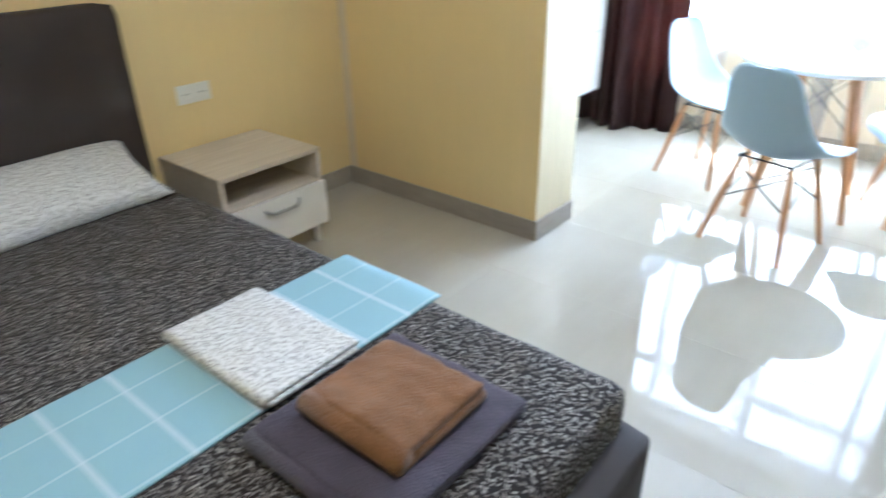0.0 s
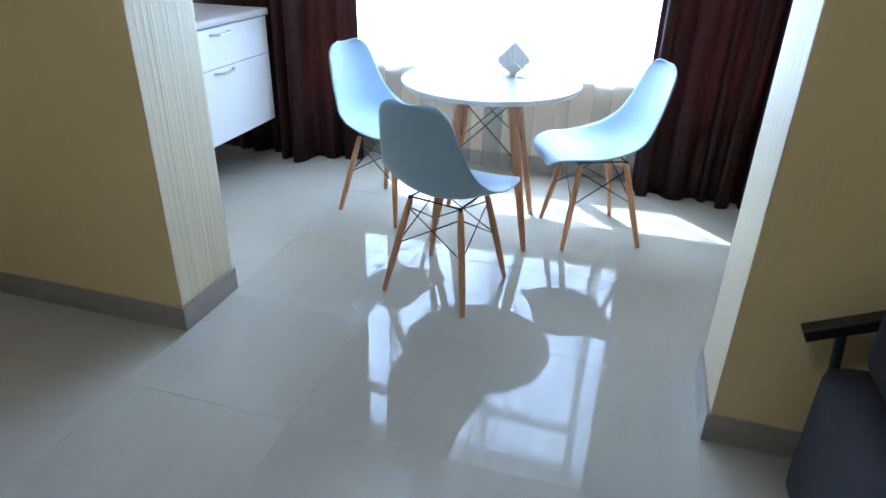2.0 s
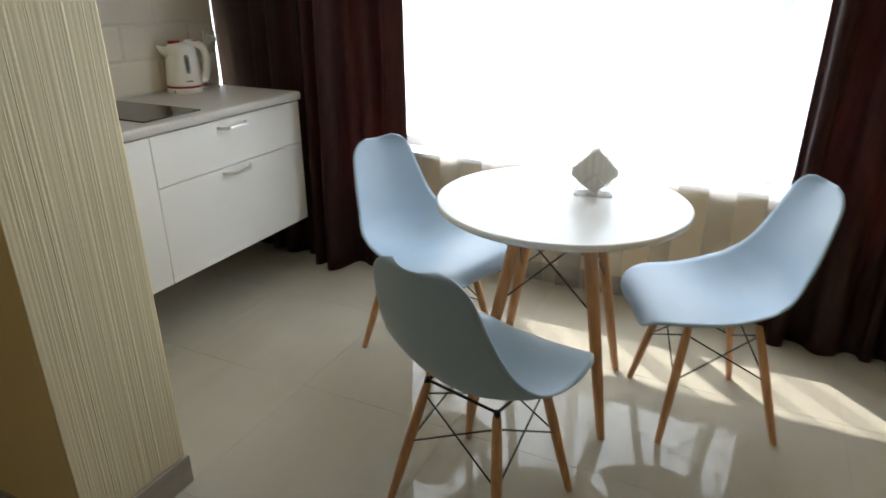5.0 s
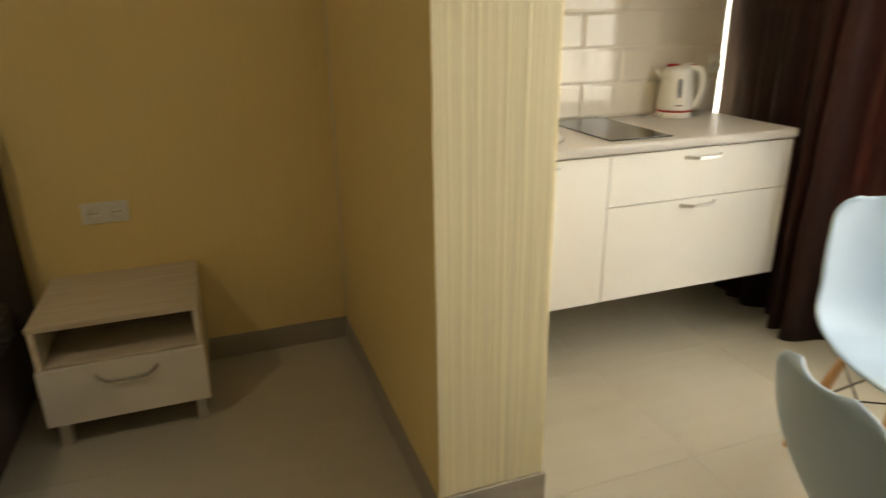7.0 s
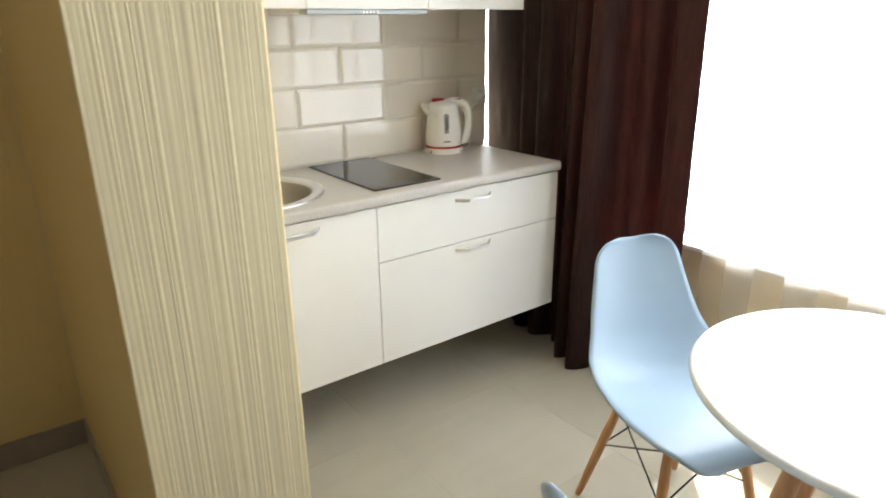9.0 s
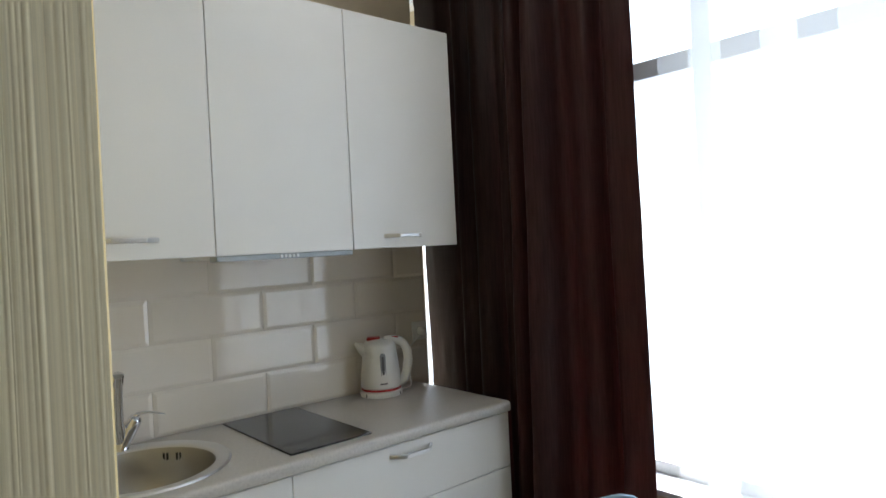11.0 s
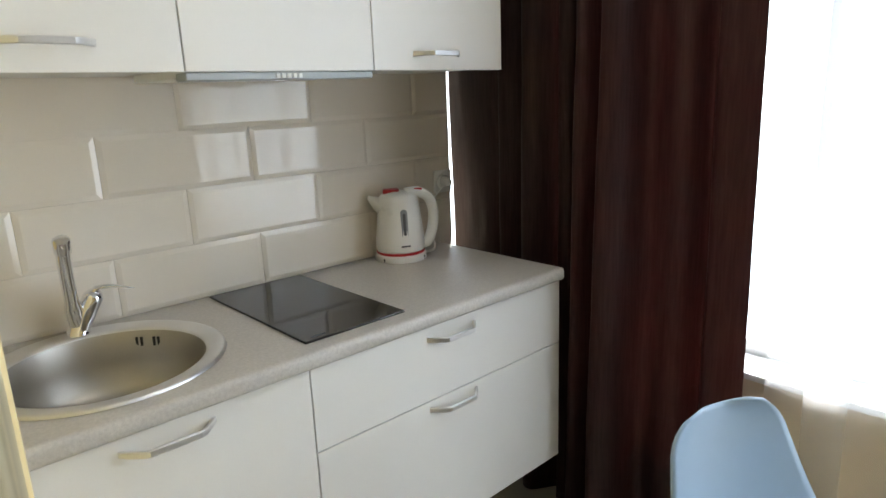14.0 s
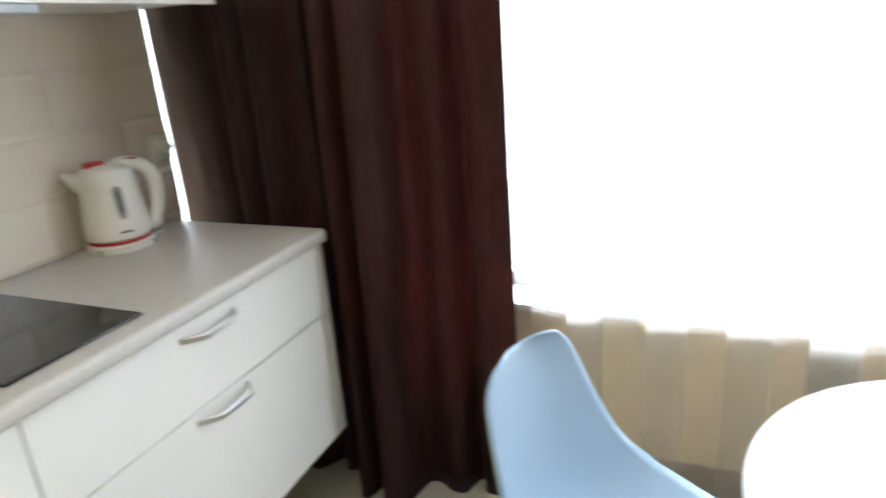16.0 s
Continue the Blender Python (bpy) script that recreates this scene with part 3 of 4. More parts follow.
part("body", boxed(KWALL + 0.001, XF - 0.019, 3.366, 4.246, 0.280, 0.874), M_CARCASS, base_draw)
d1 = part("drawer_front", boxed(XF - 0.018, XF, 3.3675, 4.250, 0.6685, 0.868, 0.0015), M_WHITE, base_draw)
d2 = part("drawer_front", boxed(XF - 0.018, XF, 3.3675, 4.250, 0.274, 0.6655, 0.0015), M_WHITE, base_draw)
bow_handle(d1, 3.705, 3.876, XF, 0.836)
bow_handle(d2, 3.705, 3.876, XF, 0.643)

# worktop with a round cut-out for the bowl
SX, SY, SR = -2.160, 3.035, 0.248
BX, BR = -2.148, 0.200
top = bmesh.new()
WT0, WT1, WY0, WY1 = KWALL + 0.002, -1.864, PW1 + 0.002, 4.237
ring_n = 64
hole_t = [top.verts.new((BX + (BR + 0.012) * math.cos(2 * math.pi * i / ring_n), SY + (BR + 0.012) * math.sin(2 * math.pi * i / ring_n), worktop_z)) for i in range(ring_n)]
def rim_point(a):
    c, s = math.cos(a), math.sin(a)
    tx = ((WT1 - 0.012 - BX) / c) if c > 1e-6 else ((WT0 - BX) / c if c < -1e-6 else 1e9)
    ty = ((3.33 - SY) / s) if s > 1e-6 else ((WY0 - SY) / s if s < -1e-6 else 1e9)
    k = min(tx, ty)
    return (BX + k * c, SY + k * s)
outer_t = [top.verts.new((*rim_point(2 * math.pi * i / ring_n + 1e-4), worktop_z)) for i in range(ring_n)]
for cx, cy in ((WT1 - 0.012, WY0), (WT1 - 0.012, 3.33), (WT0, 3.33), (WT0, WY0)):
    near = min(outer_t, key=lambda v: (v.co.x - cx) ** 2 + (v.co.y - cy) ** 2)
    near.co.x, near.co.y = cx, cy
for i in range(ring_n):
    j = (i + 1) % ring_n
    top.faces.new((hole_t[i], outer_t[i], outer_t[j], hole_t[j]))
worktop = thing("worktop", pose(0, 0, 0), "speckled grey-beige laminate worktop with a rounded front edge", "worktop")
part("worktop_surface", top, M_TOP, worktop, smooth=0)
prof = [(WT1 - 0.012, worktop_z), (WT1 - 0.006, worktop_z - 0.0015), (WT1 - 0.0015, worktop_z - 0.006), (WT1, worktop_z - 0.012), (WT1, worktop_z - 0.028), (WT1 - 0.002, worktop_z - 0.034), (WT1 - 0.008, worktop_z - 0.038), (WT1 - 0.02, worktop_z - 0.039)]
edge = sheet(bmesh.new(), [[(x, y, z) for x, z in prof] for y in (WY0, 3.33, 4.225, WY1 - 0.003, WY1)])
part("front_edge", edge, M_TOP, worktop, smooth=60)
slab = boxed(WT0, WT1 - 0.012, 3.33, WY1, worktop_z - 0.039, worktop_z)
box(slab, WT1 - 0.0125, WT1 - 0.004, WY1 - 0.004, WY1 - 0.0005, worktop_z - 0.036, worktop_z - 0.004)
part("worktop_slab", slab, M_TOP, worktop, smooth=0)
part("worktop_underside", boxed(WT1 - 0.075, WT1 - 0.02, WY0, 3.3295, worktop_z - 0.0395, worktop_z - 0.037), M_TOP, worktop, smooth=0)

sink = thing("kitchen_sink", pose(0, 0, worktop_z), "round brushed steel inset sink in the worktop", "sink")
flange = bmesh.new()
loops = []
for f, dz in ((0.0, 0.001), (0.06, 0.006), (0.2, 0.0075), (0.75, 0.006), (0.94, 0.005), (1.0, 0.0)):
    cx, rr = SX + (BX - SX) * f, SR + (BR - SR) * f
    loops.append([(cx + rr * math.cos(2 * math.pi * i / 72), SY + rr * math.sin(2 * math.pi * i / 72), dz) for i in range(72)])
rings(flange, loops, True, False)
part("rim", flange, M_SATIN, sink, "polished steel rim", 60)
bowl = bmesh.new()
bp = [(BR, 0.0), (BR - 0.004, -0.012), (BR - 0.010, -0.06), (BR - 0.020, -0.115), (BR - 0.045, -0.143), (BR - 0.085, -0.152), (0.05, -0.156), (0.035, -0.158)]
lathe(bowl, bp, 72, (BX, SY, 0), cap=False)
part("bowl", bowl, M_STEEL, sink, smooth=180)
part("drain", lathe(bmesh.new(), [(0.040, -0.1575), (0.036, -0.153), (0.026, -0.155), (0.006, -0.158)], 28, (BX, SY, 0)), M_CHROME, sink, "chrome drain strainer")
for dy in (-0.026, -0.015, 0.015, 0.026):
    a = math.pi - 0.75
    m = Matrix.Translation((BX, SY, -0.026)) @ Matrix.Rotation(a, 4, "Z") @ Matrix.Translation((BR - 0.0065, dy, 0))
    part("overflow_slot", boxed(-0.002, 0.002, -0.003, 0.003, -0.011, 0.011, m=m), M_BLACK, sink, "dark overflow slot", 0)

TX, TY = -2.378, 3.045
tap = thing("kitchen_tap", pose(TX, TY, worktop_z + 0.006), "chrome single-lever kitchen tap beside the sink", "tap")
part("body", tube(bmesh.new(), [(0, 0, 0), (0, 0, 0.006), (0.001, 0.005, 0.02), (0.006, 0.024, 0.055), (0.011, 0.040, 0.085), (0.0125, 0.045, 0.096)], [0.027, 0.025, 0.0215, 0.0215, 0.0225, 0.015], 24), M_CHROME, tap, smooth=60)
part("lever", tube(bmesh.new(), curve_points([(0.011, 0.040, 0.096), (0.016, 0.056, 0.104), (0.023, 0.084, 0.102), (0.031, 0.126, 0.089)], 14), [0.013] * 4 + [0.009] * 4 + [0.006] * 4 + [0.004, 0.002], 14, 0.6), M_CHROME, tap, smooth=60)
part("spout", tube(bmesh.new(), curve_points([(0, 0.002, 0.016), (0.012, -0.006, 0.060), (0.040, -0.013, 0.125), (0.066, -0.018, 0.180), (0.088, -0.021, 0.224)], 26), [0.0190] * 8 + [0.0175] + [0.0148] * 17, 18), M_CHROME, tap, smooth=60)
part("aerator", tube(bmesh.new(), [(0.083, -0.0205, 0.214), (0.084, -0.0207, 0.216), (0.098, -0.0225, 0.244), (0.100, -0.0228, 0.247)], [0.0160, 0.0172, 0.0176, 0.0125], 20), M_CHROME, tap, smooth=60)

hob = thing("induction_hob", pose(0, 0, worktop_z), "black glass two-zone hob set in the worktop", "hob")
part("glass_plate", boxed(-2.422, -1.920, 3.379, 3.661, 0.0, 0.006, 0.002), M_HOB, hob)
part("print", boxed(-1.940, -1.934, 3.405, 3.440, 0.0062, 0.0066), M_PRINT, hob, "small grey bar of lettering", 0)

# wall units
UF, UZ0, UZ1 = -2.062, 1.500, 2.315
UY = (PW1 + 0.006, 3.248, 3.720, 4.192)
for i, (a, b) in enumerate(zip(UY, UY[1:])):
    label = ("white wall cabinet with one door", "white wall cabinet above the cooker hood", "white end wall cabinet with one door")[i]
    u = thing("wall_cabinet", pose(0, 0, 0), label, "kitchen cabinet", "white wall cabinets")
    low = 1.523 if i == 1 else UZ0 + 0.006
    part("body", boxed(KWALL + 0.001, UF - 0.019, a + 0.0005, b - 0.0005, low, UZ1 - 0.001), M_CARCASS, u)
    dd = part("door", boxed(UF - 0.018, UF, a + 0.0015, b - 0.0015, UZ0, UZ1, 0.0015), M_WHITE, u)
    if i == 0:
        bow_handle(dd, 2.922, 3.089, UF, 1.552)
    if i == 2:
        bow_handle(dd, 3.850, 4.014, UF, 1.542)
hood = thing("cooker_hood", pose(0, 0, 0), "slim built-in cooker hood under the wall cabinet", "cooker hood")
part("body", boxed(KWALL + 0.06, UF - 0.020, 3.251, 3.717, 1.488, 1.5225, 0.003), M_PVC, hood)
part("front_strip", boxed(UF - 0.060, UF - 0.004, 3.250, 3.718, 1.4825, 1.4990, 0.003), M_HOODSTRIP, hood, "grey front strip")
for k in range(5):
    part("button", boxed(UF - 0.004, UF + 0.0005, 3.450 + k * 0.014, 3.459 + k * 0.014, 1.4855, 1.4955, 0.001), M_PVC, hood)

# splashback tiles
def bevel_tile(y0, y1, z0, z1, x):
    """A glazed tile with a broad bevelled rim, clipped where a wall cuts it."""
    bm = bmesh.new()
    e = 0.013
    a = [(x, y0, z0), (x, y1, z0), (x, y1, z1), (x, y0, z1)]
    b = [(x + 0.0028, p[1], p[2]) for p in a]
    c = [(x + 0.0062, y0 + e, z0 + e), (x + 0.0062, y1 - e, z0 + e), (x + 0.0062, y1 - e, z1 - e), (x + 0.0062, y0 + e, z1 - e)]
    return rings(bm, [a, b, c])


splash = tagged(new("splashback"), "cream bevelled brick tiles above the worktop", "splashback", kind="structure")
part("grout_bed", boxed(KWALL - 0.007, KWALL - 0.004, PW1, 4.318, 0.88, 1.70), M_TGROUT, splash)
shared_tiles = {}
ROWH, TW = 0.1515, 0.398
for r in range(5):
    z0 = 0.9155 + r * ROWH
    z1 = z0 + ROWH - 0.002
    y = 3.160 - 2 * TW + (TW / 2 + 0.004 if r % 2 else 0)
    while y < 4.32:
        a, b = max(y + 0.0005, PW1 + 0.001), min(y + TW - 0.0005, 4.322)
        if b - a > 0.03:
            key = (round(b - a, 3),)
            if key not in shared_tiles:
                shared_tiles[key] = mesh_of("tile", bevel_tile(0, b - a, 0, ROWH - 0.001, 0), M_TILE, 0)
            t = new("tile", shared_tiles[key])
            t.parent = splash
            t.location = (KWALL - 0.004, a, z0)
        y += TW


def socket(name, gangs, m, label):
    """A wall socket plate with round recesses, facing +x."""
    s = thing(name, m, label, "wall socket")
    w = 0.081 * gangs
    part("plate", boxed(0, 0.009, -w / 2, w / 2, -0.0405, 0.0405, 0.004), M_SOCKET, s)
    for k in range(gangs):
        y = (k - (gangs - 1) / 2) * 0.079
        cup = bmesh.new()
        prof = [(0.029, 0.0), (0.029, 0.0150), (0.0225, 0.0158), (0.0205, 0.0096)]
        loops = [[(h, y + r * math.cos(2 * math.pi * i / 28), r * math.sin(2 * math.pi * i / 28)) for i in range(28)] for r, h in prof]
        rings(cup, loops)
        part("recess", cup, M_SOCKET, s, smooth=30)
        for dy in (-0.0095, 0.0095):
            part("contact_hole", tube(bmesh.new(), [(0.0099, y + dy, 0), (0.0106, y + dy, 0)], 0.0032, 12), M_BLACK, s, "", 0)
        for dz in (-0.019, 0.019):
            part("earth_clip", boxed(0.010, 0.0128, y - 0.003, y + 0.003, dz - 0.003, dz + 0.003), M_SATIN, s, "", 0)
    return s


socket("wall_socket", 2, pose(BACK, 1.575, 0.690), "white double wall socket above the bedside table")
socket("wall_socket", 1, pose(KWALL + 0.004, 4.275, 1.132), "white single wall socket on the splashback tiles")

# kettle
KX, KY = -2.350, 4.003
kettle = thing("kettle", pose(KX, KY, worktop_z, 0, 0, 20) @ Matrix.Diagonal((1.06, 1.06, 1.05, 1)), "white electric kettle with red lid button on the worktop", "kettle")
part("base", lathe(bmesh.new(), [(0.078, 0.0), (0.080, 0.004), (0.079, 0.018), (0.074, 0.022)], 40), M_KETTLE, kettle, "white power base")
part("stripe", lathe(bmesh.new(), [(0.0735, 0.022), (0.0750, 0.0235), (0.0750, 0.0265), (0.0735, 0.029)], 40), M_RED, kettle, "dark red ring")
kb = bmesh.new()
lathe(kb, [(0.072, 0.030), (0.0755, 0.036), (0.0745, 0.07), (0.069, 0.12), (0.064, 0.16), (0.061, 0.185), (0.058, 0.196), (0.048, 0.207), (0.02, 0.213)], 44)
part("jug", kb, M_KETTLE, kettle, smooth=180)
sp = bmesh.new()
loops = []
for x, z, hw, hh in ((-0.035, 0.165, 0.040, 0.030), (-0.060, 0.172, 0.030, 0.024), (-0.078, 0.184, 0.019, 0.015), (-0.092, 0.197, 0.009, 0.006)):
    loops.append([(x + 0.3 * hh * math.sin(a), hw * math.cos(a), z + hh * math.sin(a)) for a in [2 * math.pi * i / 18 for i in range(18)]])
rings(sp, loops)
sp_m = Matrix.Rotation(radians(32), 4, "Z")
bmesh.ops.transform(sp, matrix=sp_m, verts=sp.verts)
part("spout", sp, M_KETTLE, kettle, smooth=180)
hd = tube(bmesh.new(), curve_points([(0.02, 0, 0.205), (0.058, 0, 0.207), (0.092, 0, 0.190), (0.106, 0, 0.145), (0.100, 0, 0.09), (0.086, 0, 0.052), (0.070, 0, 0.044)], 26), 0.0125, 16, 1.3)
bmesh.ops.transform(hd, matrix=Matrix.Rotation(radians(32), 4, "Z"), verts=hd.verts)
part("handle", hd, M_KETTLE, kettle, "", 180)
lid = boxed(-0.046, 0.004, -0.020, 0.020, 0.203, 0.2195, 0.005, m=Matrix.Rotation(radians(32), 4, "Z"))
part("lid_button", lid, M_RED, kettle, "red lid button")
sw = boxed(0.052, 0.080, -0.010, 0.010, 0.203, 0.2110, 0.003, m=Matrix.Rotation(radians(32), 4, "Z") @ Matrix.Translation((-0.006, 0, 0.009)))
part("switch", sw, M_RED, kettle, "red switch")
def pill(bm, x0, x1, hw, z0, z1, rim, m):
    """An upright round-ended bar, bevelled on its outer face."""
    def outline(x, w):
        return [(x, w * math.cos(a), (z1 - hw if math.sin(a) > 0 else z0 + hw) + w * math.sin(a)) for a in [2 * math.pi * (k + 0.5) / 24 for k in range(24)]]
    rings(bm, [outline(x0, hw), outline(x1 - rim, hw), outline(x1, hw - rim)])
    bmesh.ops.transform(bm, matrix=m, verts=bm.verts)
    return bm


GAUGE = Matrix.Rotation(radians(-46), 4, "Z") @ Matrix.Rotation(radians(-5), 4, "Y") @ Matrix.Translation((0.0072, 0, 0))
gauge = part("water_gauge", pill(bmesh.new(), 0.0655, 0.0722, 0.0105, 0.066, 0.158, 0.0012, GAUGE), M_SMOKE, kettle, "grey water gauge window")
part("level_slot", pill(bmesh.new(), 0.071, 0.0730, 0.0042, 0.078, 0.146, 0.0006, GAUGE), M_PRINT, gauge, "dark level slot")
for k in (-1, 1):
    part("base_notch", boxed(0.0785, 0.0807, -0.0022, 0.0022, 0.003, 0.014, m=Matrix.Rotation(radians(-46 + 52 * k), 4, "Z")), M_BLACK, kettle, "dark notch in the base", 0)
lg = boxed(0.0738, 0.0752, -0.014, 0.014, 0.050, 0.055, m=Matrix.Rotation(radians(-46), 4, "Z"))
part("print", lg, M_PRINT, kettle, "small dark bar of lettering", 0)
cord = thing("power_cord", pose(0, 0, worktop_z), "white kettle cord running up to the socket", "cord")
part("cable", tube(bmesh.new(), curve_points([(KX + 0.02, KY + 0.08, 0.006), (KX + 0.01, KY + 0.14, 0.008), (KX - 0.03, KY + 0.17, 0.05), (KX - 0.07, KY + 0.20, 0.14), (KX - 0.055, 4.275, 0.216)], 24), 0.0035, 10), M_SOCKET, cord, smooth=180)
part("plug", tube(bmesh.new(), [(KX - 0.079, 4.275, 0.217), (KX - 0.055, 4.275, 0.217), (KX - 0.040, 4.275, 0.213)], [0.019, 0.018, 0.009], 18), M_SOCKET, cord, smooth=60)

# ---- dining corner ----
def shell_mesh():
    """Moulded seat shell: x ahead, z up."""
    bm = bmesh.new()
    line = curve_points([(0.266, 0, 0.395), (0.256, 0, 0.420), (0.228, 0, 0.438), (0.16, 0, 0.443), (0.06, 0, 0.432), (-0.04, 0, 0.427), (-0.117, 0, 0.444), (-0.175, 0, 0.508), (-0.211, 0, 0.598), (-0.244, 0, 0.696), (-0.275, 0, 0.788), (-0.288, 0, 0.831)], 46)
    length = [0.0]
    for a, b in zip(line, line[1:]):
        length.append(length[-1] + (b - a).length)
    total = length[-1]
    loops = []
    for i, p in enumerate(line):
        s = length[i] / total
        w = 0.212 + 0.026 * math.sin(math.pi * min(1, s * 1.45)) - 0.080 * max(0, (s - 0.58) / 0.42)
        for dist, r in ((length[i], 0.125), (total - length[i], 0.068)):
            if dist < r:
                w -= r - math.sqrt(max(0.0, r * r - (r - dist) ** 2))
        t = (line[min(i + 1, len(line) - 1)] - line[max(i - 1, 0)]).normalized()
        nrm = Vector((t.z, 0, -t.x))
        if nrm.z < 0 and s < 0.45:
            nrm = -nrm
        if s >= 0.45 and nrm.x < 0:
            nrm = -nrm
        lift = 0.011 + 0.013 * s + 0.052 * math.exp(-((s - 0.47) / 0.19) ** 2)
        row = []
        for k in range(25):
            u = -1 + 2 * k / 24
            q = p + nrm * lift * abs(u) ** 2.0
            row.append((q.x, w * u, q.z))
        loops.append(row)
    return sheet(bm, loops)


def brace(bm, a, b, r=0.0026):
    return tube(bm, [a, b], r, 8)


chair = thing("dining_chair", pose(-0.446, 3.093, 0, 0, 0, 76), "pale blue moulded chair with beech legs", "chair", "chairs round the table")
seat = part("shell", shell_mesh(), M_BLUE, chair, "pale blue plastic shell", 180)
thicken(seat, 0.0065)
LEGS = [(sx * 0.188, sy * 0.188) for sx, sy in ((1, 1), (1, -1), (-1, -1), (-1, 1))]
LTOP = [(0.118 if x > 0 else -0.098, y * 0.60, 0.403) for x, y in LEGS]
for (x, y), tp in zip(LEGS, LTOP):
    a, b = Vector(tp), Vector((x, y, 0))
    lg = part("leg", tube(bmesh.new(), [a + (b - a) * f for f in (0, 0.06, 0.35, 0.7, 0.985, 1.0)], [0.010, 0.0125, 0.0150, 0.0135, 0.0105, 0.0095], 16), M_BEECH, chair, "tapered beech leg", 60)
    part("mount", tube(bmesh.new(), [a + Vector((0, 0, 0.012)), a + (b - a) * 0.10], 0.0085, 10), M_BLACKMETAL, lg, "black metal mount")
for i in range(4):
    j = (i + 1) % 4
    for p, q in ((i, j), (j, i)):
        a = Vector(LTOP[p]) + (Vector((*LEGS[p], 0)) - Vector(LTOP[p])) * 0.09
        b = Vector(LTOP[q]) + (Vector((*LEGS[q], 0)) - Vector(LTOP[q])) * 0.47
        part("brace", brace(bmesh.new(), a, b), M_BLACKMETAL, chair, "black steel brace rod", 180)
    a = Vector(LTOP[i]) + Vector((0, 0, 0.006))
    b = Vector(LTOP[j]) + Vector((0, 0, 0.006))
    part("seat_rail", brace(bmesh.new(), a, b, 0.004), M_BLACKMETAL, chair, "black steel rail", 180)
copy_thing(chair, pose(0.083, 3.812, 0, 0, 0, 204))
copy_thing(chair, pose(-0.957, 3.778, 0, 0, 0, -18.5))

TCX, TCY, TH = -0.427, 3.702, 0.741
table = thing("dining_table", pose(TCX, TCY, 0, 0, 0, 5.5), "round white table with four splayed beech legs", "table")
part("tabletop", lathe(bmesh.new(), [(0.36, TH - 0.022), (0.398, TH - 0.022), (0.402, TH - 0.022), (0.408, TH - 0.018), (0.4105, TH - 0.010), (0.409, TH - 0.003), (0.4055, TH - 0.0004), (0.404, TH), (0.400, TH), (0.2, TH)], 96), M_TABLE, table, "glossy white round top", 50)
TL = [(0.315 * math.cos(a), 0.315 * math.sin(a)) for a in (radians(45 + 90 * i) for i in range(4))]
TT = [(x * 0.47, y * 0.47, TH - 0.03) for x, y in TL]
for (x, y), tp in zip(TL, TT):
    a, b = Vector(tp), Vector((x, y, 0))
    lg = part("leg", tube(bmesh.new(), [a + (b - a) * f for f in (0, 0.05, 0.3, 0.7, 0.99, 1.0)], [0.019, 0.021, 0.0215, 0.018, 0.013, 0.012], 18), M_BEECH, table, "tapered beech leg", 60)
    part("mount", boxed(-0.03, 0.03, -0.02, 0.02, -0.004, 0.008, 0.002, m=Matrix.Translation((a.x * 0.94, a.y * 0.94, TH - 0.0302))), M_BLACKMETAL, lg, "black metal mount")
for i in range(4):
    j = (i + 1) % 4
    for p, q in ((i, j), (j, i)):
        a = Vector(TT[p]) + (Vector((*TL[p], 0)) - Vector(TT[p])) * 0.06
        b = Vector(TT[q]) + (Vector((*TL[q], 0)) - Vector(TT[q])) * 0.42
        part("brace", brace(bmesh.new(), a, b, 0.003), M_BLACKMETAL, table, "black steel brace rod", 180)

napkin = thing("napkin_holder", pose(-0.345, 3.790, TH, 0, 0, 13), "wire napkin holder filled with white paper napkins", "napkin holder")
for sy in (-0.026, 0.026):
    w = tube(bmesh.new(), [(-0.055, sy, 0.004), (-0.052, sy * 1.2, 0.03), (0, sy * 0.9, 0.075), (0.052, sy * 1.2, 0.03), (0.055, sy, 0.004)], 0.0021, 8)
    part("side_wire", w, M_CHROME, napkin, "chrome wire", 180)
    w = tube(bmesh.new(), [(-0.055, sy * 0.9, 0.052), (0, sy * 1.1, 0.012), (0.055, sy * 0.9, 0.052)], 0.0021, 8)
    part("side_wire", w, M_CHROME, napkin, "chrome wire", 180)
for k in range(5):
    y = -0.03 + 0.015 * k
    part("base_wire", tube(bmesh.new(), [(-0.06, y, 0.002), (0.06, y, 0.002)], 0.0021, 8), M_CHROME, napkin, "", 180)
for sx in (-0.06, 0.06):
    part("base_wire", tube(bmesh.new(), [(sx, -0.03, 0.0035), (sx, 0.03, 0.0035)], 0.0021, 8), M_CHROME, napkin, "", 180)
for k in range(7):
    y = -0.020 + 0.0066 * k
    m = Matrix.Translation((0.002 * math.sin(k * 2.1), y, 0.079 + 0.005 * math.cos(k * 1.7))) @ Matrix.Rotation(radians(45 + 7 * math.sin(k * 2.3)), 4, "Y") @ Matrix.Rotation(radians(2 * math.cos(k * 3)), 4, "X")
    part("napkin", boxed(-0.053, 0.053, -0.0016, 0.0016, -0.053, 0.053, 0.0010, 1, m=m), M_NAPKIN, napkin, "", 30)

